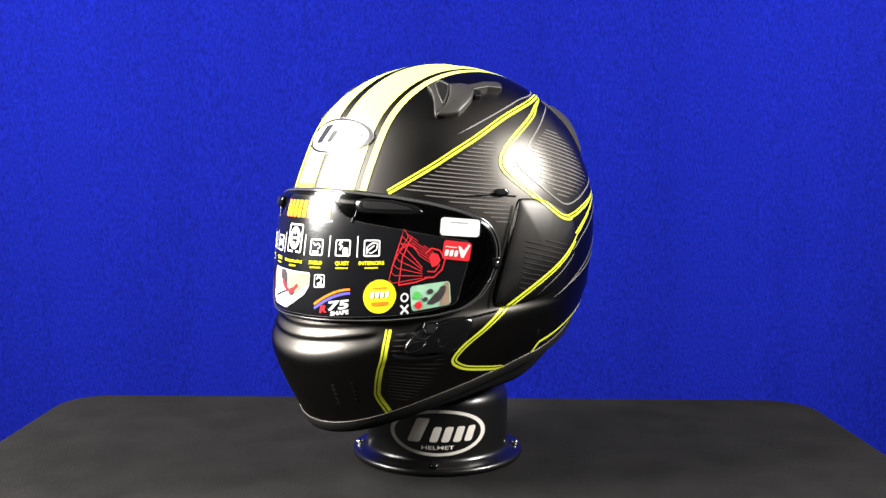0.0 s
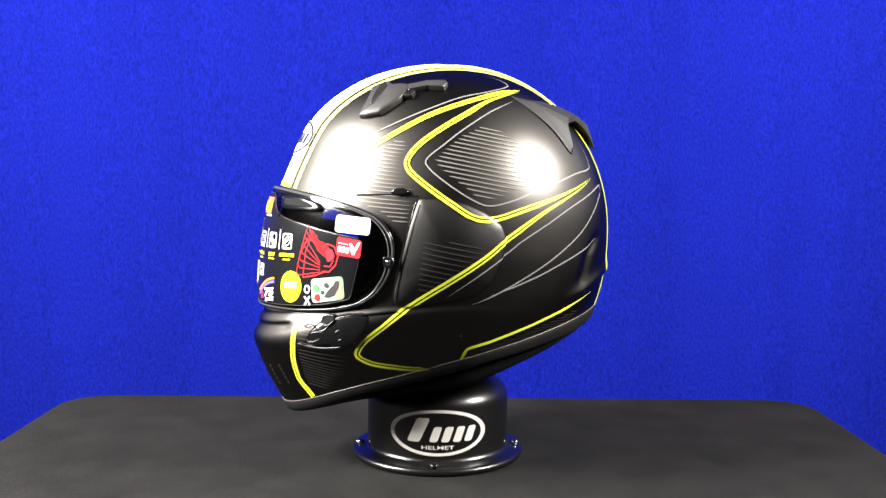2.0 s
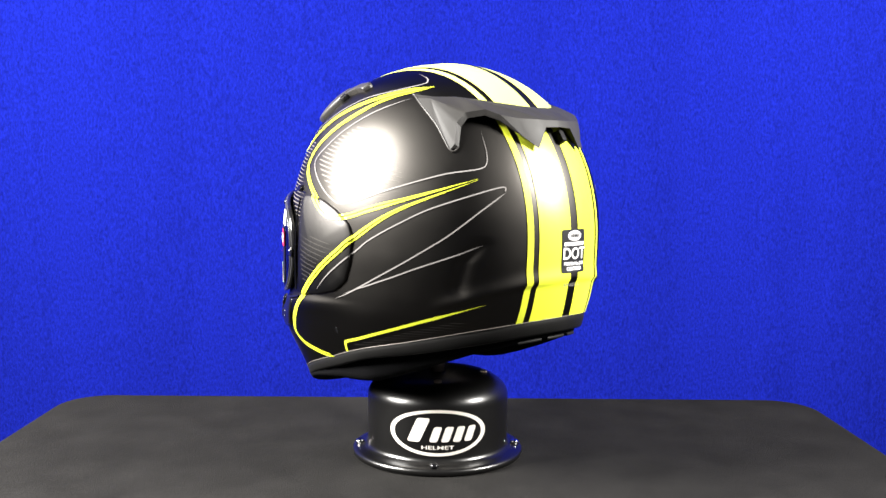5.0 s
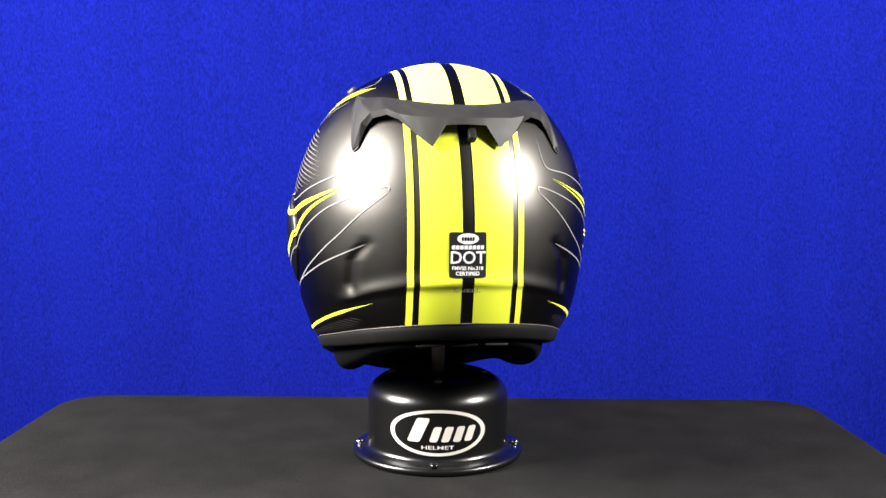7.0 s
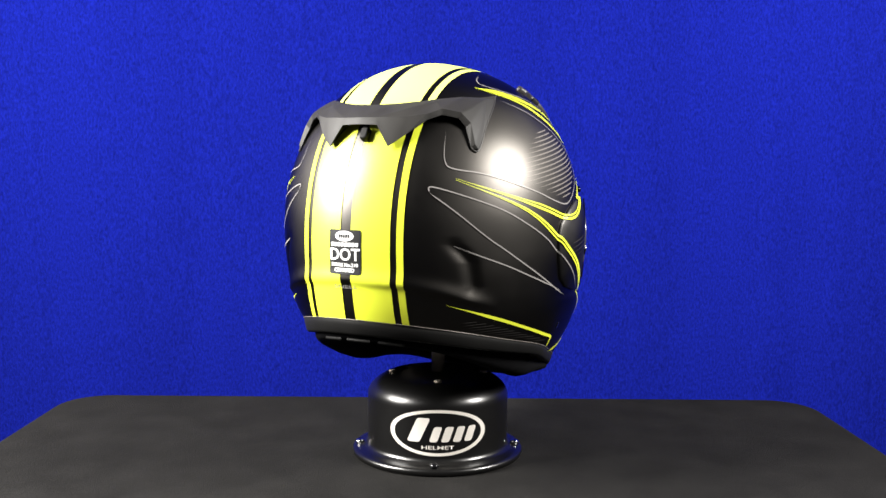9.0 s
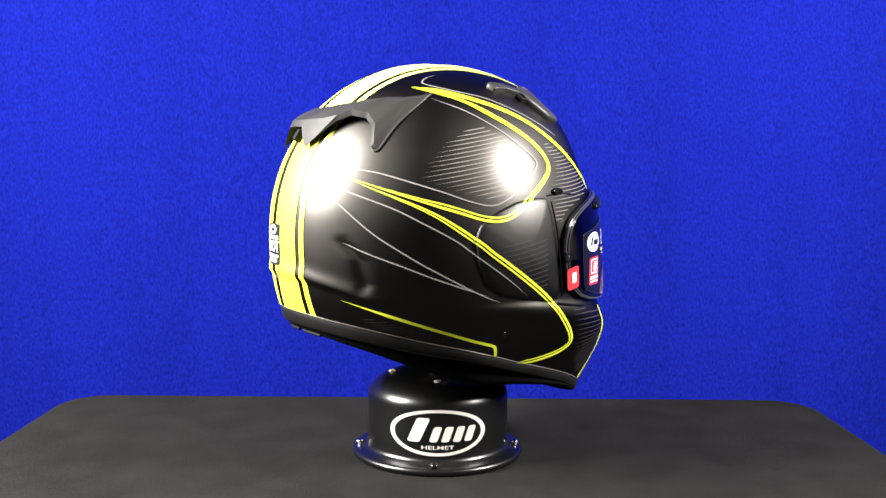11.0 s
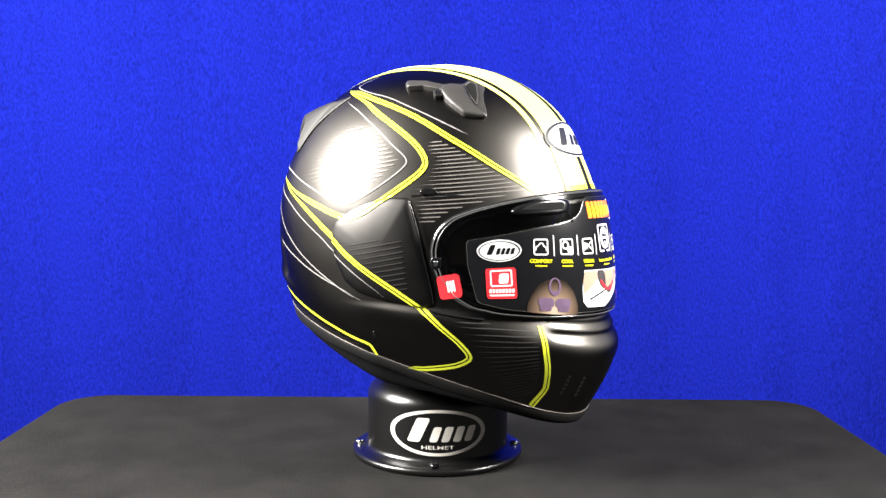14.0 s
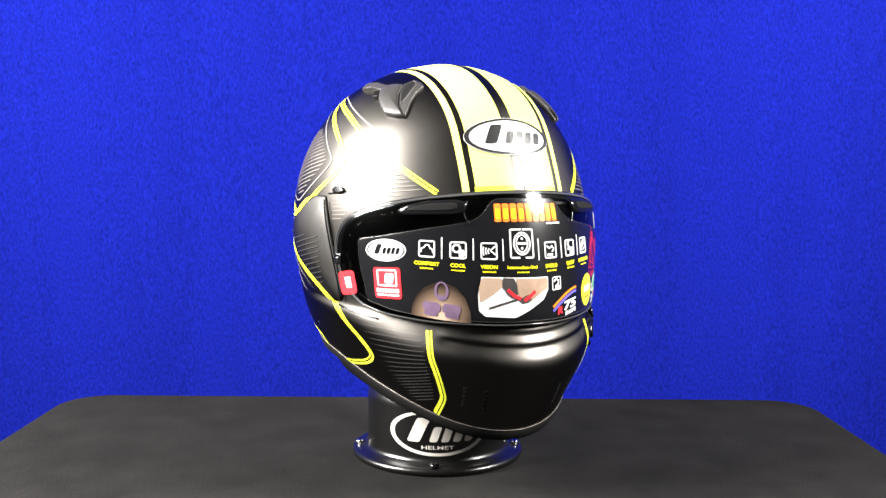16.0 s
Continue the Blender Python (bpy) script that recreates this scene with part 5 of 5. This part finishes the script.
def build_shield_fittings(helmet):
    put = shell_print(49.4, -0.7, 0.0066, -4, k=1.22)
    ink("white_label", [fine_poly(round_box(0.0245, 0.0108, 0.0018), put)], STICKER_WHITE, helmet, "white paper label on the shield")
    ink("label_bars", [bars(9, 0.0115, 0.0006, shell_print(49.4, -0.7, 0.0069, -4, k=1.22), -0.001, 0.0028)], VENT_GREY, helmet)
    put = shell_print(-57.2, -19.3, 0.0066, 12, k=1.15)
    ink("red_label", [fine_poly(round_box(0.0150, 0.0152, 0.0022), put)], STICKER_RED, helmet, "small red label on the shield")
    ink("label_bars", [bars(3, 0.0056, 0.0075, shell_print(-57.2, -19.3, 0.0069, 12, k=1.15), 0.001, 0.0)], STICKER_WHITE, helmet)
    for side in (1, -1):
        scoop = [(17.2, 6.6), (20.4, 7.5), (29.0, 7.2), (36.0, 5.7), (38.5, 4.0), (37.0, 2.9), (28.3, 3.0), (20.4, 3.1), (18.2, 3.7)]
        v, f = pad(scoop if side == 1 else mirrored(scoop), 0.0100, 0.0060, 0.2, 60, 6)
        solid("brow_vent", v, f, GLOSS_BLACK, helmet, "gloss black vent scoop on the shield")
        # dark pad in place of the shade inside the scoop's slot
        slot = [(20.0, 6.6), (28, 6.4), (34.0, 5.2), (35.4, 4.2), (28, 4.2), (20.5, 4.4)]
        v, f = pad(slot if side == 1 else mirrored(slot), 0.0106, 0.0095, 0.2, 40, 4)
        solid("vent_slot_shade", v, f, VOID_BLACK, helmet)
        p = curve_through([(17.3, 6.9), (18.3, 4.8), (18.2, 2.8), (16.9, 0.6)], 24) * (side, 1)
        v, f = tube(on_shell(p[:, 0], p[:, 1], 0.0078, True), 0.0005, False, 8)
        solid("vent_bevel", v, f, GLOSS_BLACK, helmet, "bevelled end of the vent scoop")
        catch = [(59.8, -10.6), (62.8, -10.4), (63.8, -12.4), (62.8, -14.4), (60.0, -14.0)]
        v, f = pad(catch if side == 1 else mirrored(catch), 0.0070, 0.0055, 0.25, 40, 5)
        catch_ob = solid("shield_catch", v, f, GLOSS_BLACK, helmet, "small gloss black shield catch")
        v, f = pad([(a, e) for a, e in ((61.0 * side, -11.6), (62.4 * side, -11.6), (62.4 * side, -13.2), (61.0 * side, -13.2))], 0.0077, 0.0066, 0.3, 20, 4)
        solid("catch_screw", v, f, CHROME, catch_ob, "tiny bright screw")
        if side == 1:
            # lever plate below the shield
            plate = [(37.0, -29.0), (41, -28.4), (46, -27.9), (52, -28.0), (54.6, -29.0), (53.0, -32.2), (49.6, -35.4), (45.5, -36.0), (40.5, -34.6), (36.0, -34.2), (32.6, -32.6), (33.6, -30.8)]
            v, f = pad(plate, 0.0034, -0.001, 0.12, 80, 8, None, 2)
            plate_ob = solid("lever_plate", v, f, GLOSS_BLACK, helmet, "gloss black lever plate beside the chin")
            knob = [(38.3, -28.5), (38.7, -27.5), (40.3, -27.3), (42.5, -27.7), (42.6, -28.7), (41.2, -29.5), (39.3, -29.4)]
            v, f = pad(knob, 0.0048, 0.0020, 0.18, 40, 6, None, 2)
            solid("lever_knob", v, f, VOID_BLACK, plate_ob, "small hollow lever knob")
            dial = [(44.2 + 1.5 * math.cos(k * math.pi / 12), -32.3 + 1.2 * math.sin(k * math.pi / 12)) for k in range(24)]
            leaf = [(33.1, -31.9), (35.0, -30.9), (37.3, -30.9), (39.3, -31.3), (38.2, -32.5), (36.3, -32.9), (33.7, -32.8)]
            for loop, lift, r in ((knob, 0.0050, 0.0006), (dial, 0.0034, 0.0003), (leaf, 0.0034, 0.0004)):
                p = rounded(loop, 60, 2)
                v, f = tube(on_shell(p[:, 0], p[:, 1], lift, True), r, True, 6)
                solid("lever_ring", v, f, SEAL_BLACK, plate_ob)
            p = curve_through([(29.8, -28.8), (32.1, -29.4), (34.2, -29.0), (36.6, -30.1), (38.9, -30.7), (40.9, -29.9), (43.0, -28.5), (45.9, -28.1)], 60)
            v, f = tube(on_shell(p[:, 0], p[:, 1], 0.0036, True), 0.0006, False, 6)
            solid("lever_spring", v, f, SEAL_BLACK, plate_ob, "gloss black spring edge of the lever")
            # gloss tube added over the shell's ridge to give it a bright highlight
            p = curve_through([(29.6, -33.4), (33.0, -34.6), (38.0, -35.7), (43.0, -36.1), (48.0, -35.3), (50.8, -33.2), (52.4, -30.0)], 60)
            v, f = tube(on_shell(p[:, 0], p[:, 1], 0.0006, True), 0.0021, False, 10)
            solid("recess_lip", v, f, GLOSS_BLACK, helmet, "gloss black lip round the lever recess, added to catch its highlight")
        # gloss lip under the shield's corner and the bright bevel of the side cover
        p = curve_through([(45.9, -28.0), (50.4, -28.1), (56.0, -28.0), (63.5, -27.6)], 40) * (side, 1)
        v, f = tube(on_shell(p[:, 0], p[:, 1], 0.0030, True), 0.0009, False, 8)
        solid("shield_lip", v, f, SEAL_BLACK, helmet, "gloss black lip under the shield")
        p = curve_through([(70.2, 7.2), (68.1, -0.7), (66.3, -7.5), (64.6, -13.8), (62.4, -22.6), (62.0, -25.4)], 60) * (side, 1)
        v, f = tube(on_shell(p[:, 0] + 0.3 * side, p[:, 1], 0.0042, True), 0.0007, False, 8)
        solid("cover_bevel", v, f, GLOSS_BLACK, helmet, "bevelled front edge of the side cover")
        # slots in the chin: thin pads with the slots' shade put into their colour
        for az in (11.8, 17.6):
            for k in range(5):
                el = -38.6 - 1.15 * k
                v, f = pad([((az - 0.55) * side, el + 0.42), ((az + 0.55) * side, el + 0.42), ((az + 0.55) * side, el - 0.42), ((az - 0.55) * side, el - 0.42)], 0.00015, 0.0, 0.2, 16, 3, None, 0)
                solid("chin_slot_shade", v, f, VOID_BLACK, helmet)
        v, f = pad([(85.8 * side, -37.2), (87.4 * side, -37.2), (87.4 * side, -39.4), (85.8 * side, -39.4)], 0.0004, 0.0, 0.3, 16, 3)
        solid("shell_rivet", v, f, GLOSS_BLACK, helmet)


def build_shell_prints(helmet):
    put = shell_print(0.4, 28.0, 0.0013)
    ink("brow_sign", [fine_poly(ellipse(0.0800, 0.0335), put)], WHITE_PRINT, helmet, "white oval sign on the brow")
    put = shell_print(0.4, 28.0, 0.0017)
    ink("brow_mark", [emblem(0.0790, 0.0325, put, 0.05)], BLACK_PRINT, helmet, "black oval ring and strokes")
    # certification label on the rear
    put = shell_print(179.4, -8.1, 0.0011, 0, False)
    lab = ink("rear_label", [fine_poly(round_box(0.0290, 0.0345, 0.0012), put)], BLACK_PRINT, helmet, "black certification label on the rear")
    put = shell_print(179.4, -8.1, 0.0014, 0, False)
    ink("label_print", [fine_poly(ellipse(0.0170, 0.0082, 0, 0.0122, 32), put), bars(8, 0.0255, 0.0030, put, 0, 0.0056, 0.2), words("DOT", 0.0092, put, 0, -0.0026, 0.98, 0, 0.0002), words("FMVSS No.218", 0.0026, put, 0, -0.0103, 1.08, 0, 0.0001), words("CERTIFIED", 0.0026, put, 0, -0.0142, 1.08, 0, 0.0001)], WHITE_PRINT, lab, "white lettering")
    put = shell_print(179.4, -8.1, 0.0017, 0, False)
    ink("label_strokes", [bars(5, 0.0105, 0.0030, put, 0, 0.0122, 0.35)], BLACK_PRINT, lab)
    ink("rear_word", [words("SNELL", 0.0028, shell_print(179.4, -18.3, 0.0011, 0, False), 0, 0, 2.0)], SILVER_LINE, helmet, "grey word on the rear band")
    # bright edge of the bands above the shield
    for side in (1, -1):
        ys = np.linspace(0.0048, 0.0365, 9) * side
        psi = np.linspace(10.4, 11.9, 4)
        P = on_arc(ys[None, :] + 0 * psi[:, None], psi[:, None] + 0 * ys[None, :], 0.0010)
        solid("band_end", P.reshape(-1, 3), grid_faces(4, 9), YELLOW, helmet, "bright yellow end of the crown band")


def build_extras(helmet):
    build_shield_sticker(helmet)
    build_shield_fittings(helmet)
    build_shell_prints(helmet)


# ---------------------------------------------------------------- putting it together
build_backdrop()
build_room()
build_table()
build_stand()
HELMET = empty_thing("motorcycle_helmet", "matte black full-face helmet with fluorescent yellow stripes on a stand", "helmet")
build_shell(HELMET)
build_cheek_pads(HELMET)
build_rim(HELMET)
build_shield(HELMET)
build_pods(HELMET)
build_graphics(HELMET)
build_hatching(HELMET)
build_spoiler(HELMET)
build_vents(HELMET)
build_extras(HELMET)


def motions():
    walk(HELMET, [(0.5 * i, pose(0, 0, 0, 0, 0, turn_at(0.5 * i))) for i in range(33)])


motions()
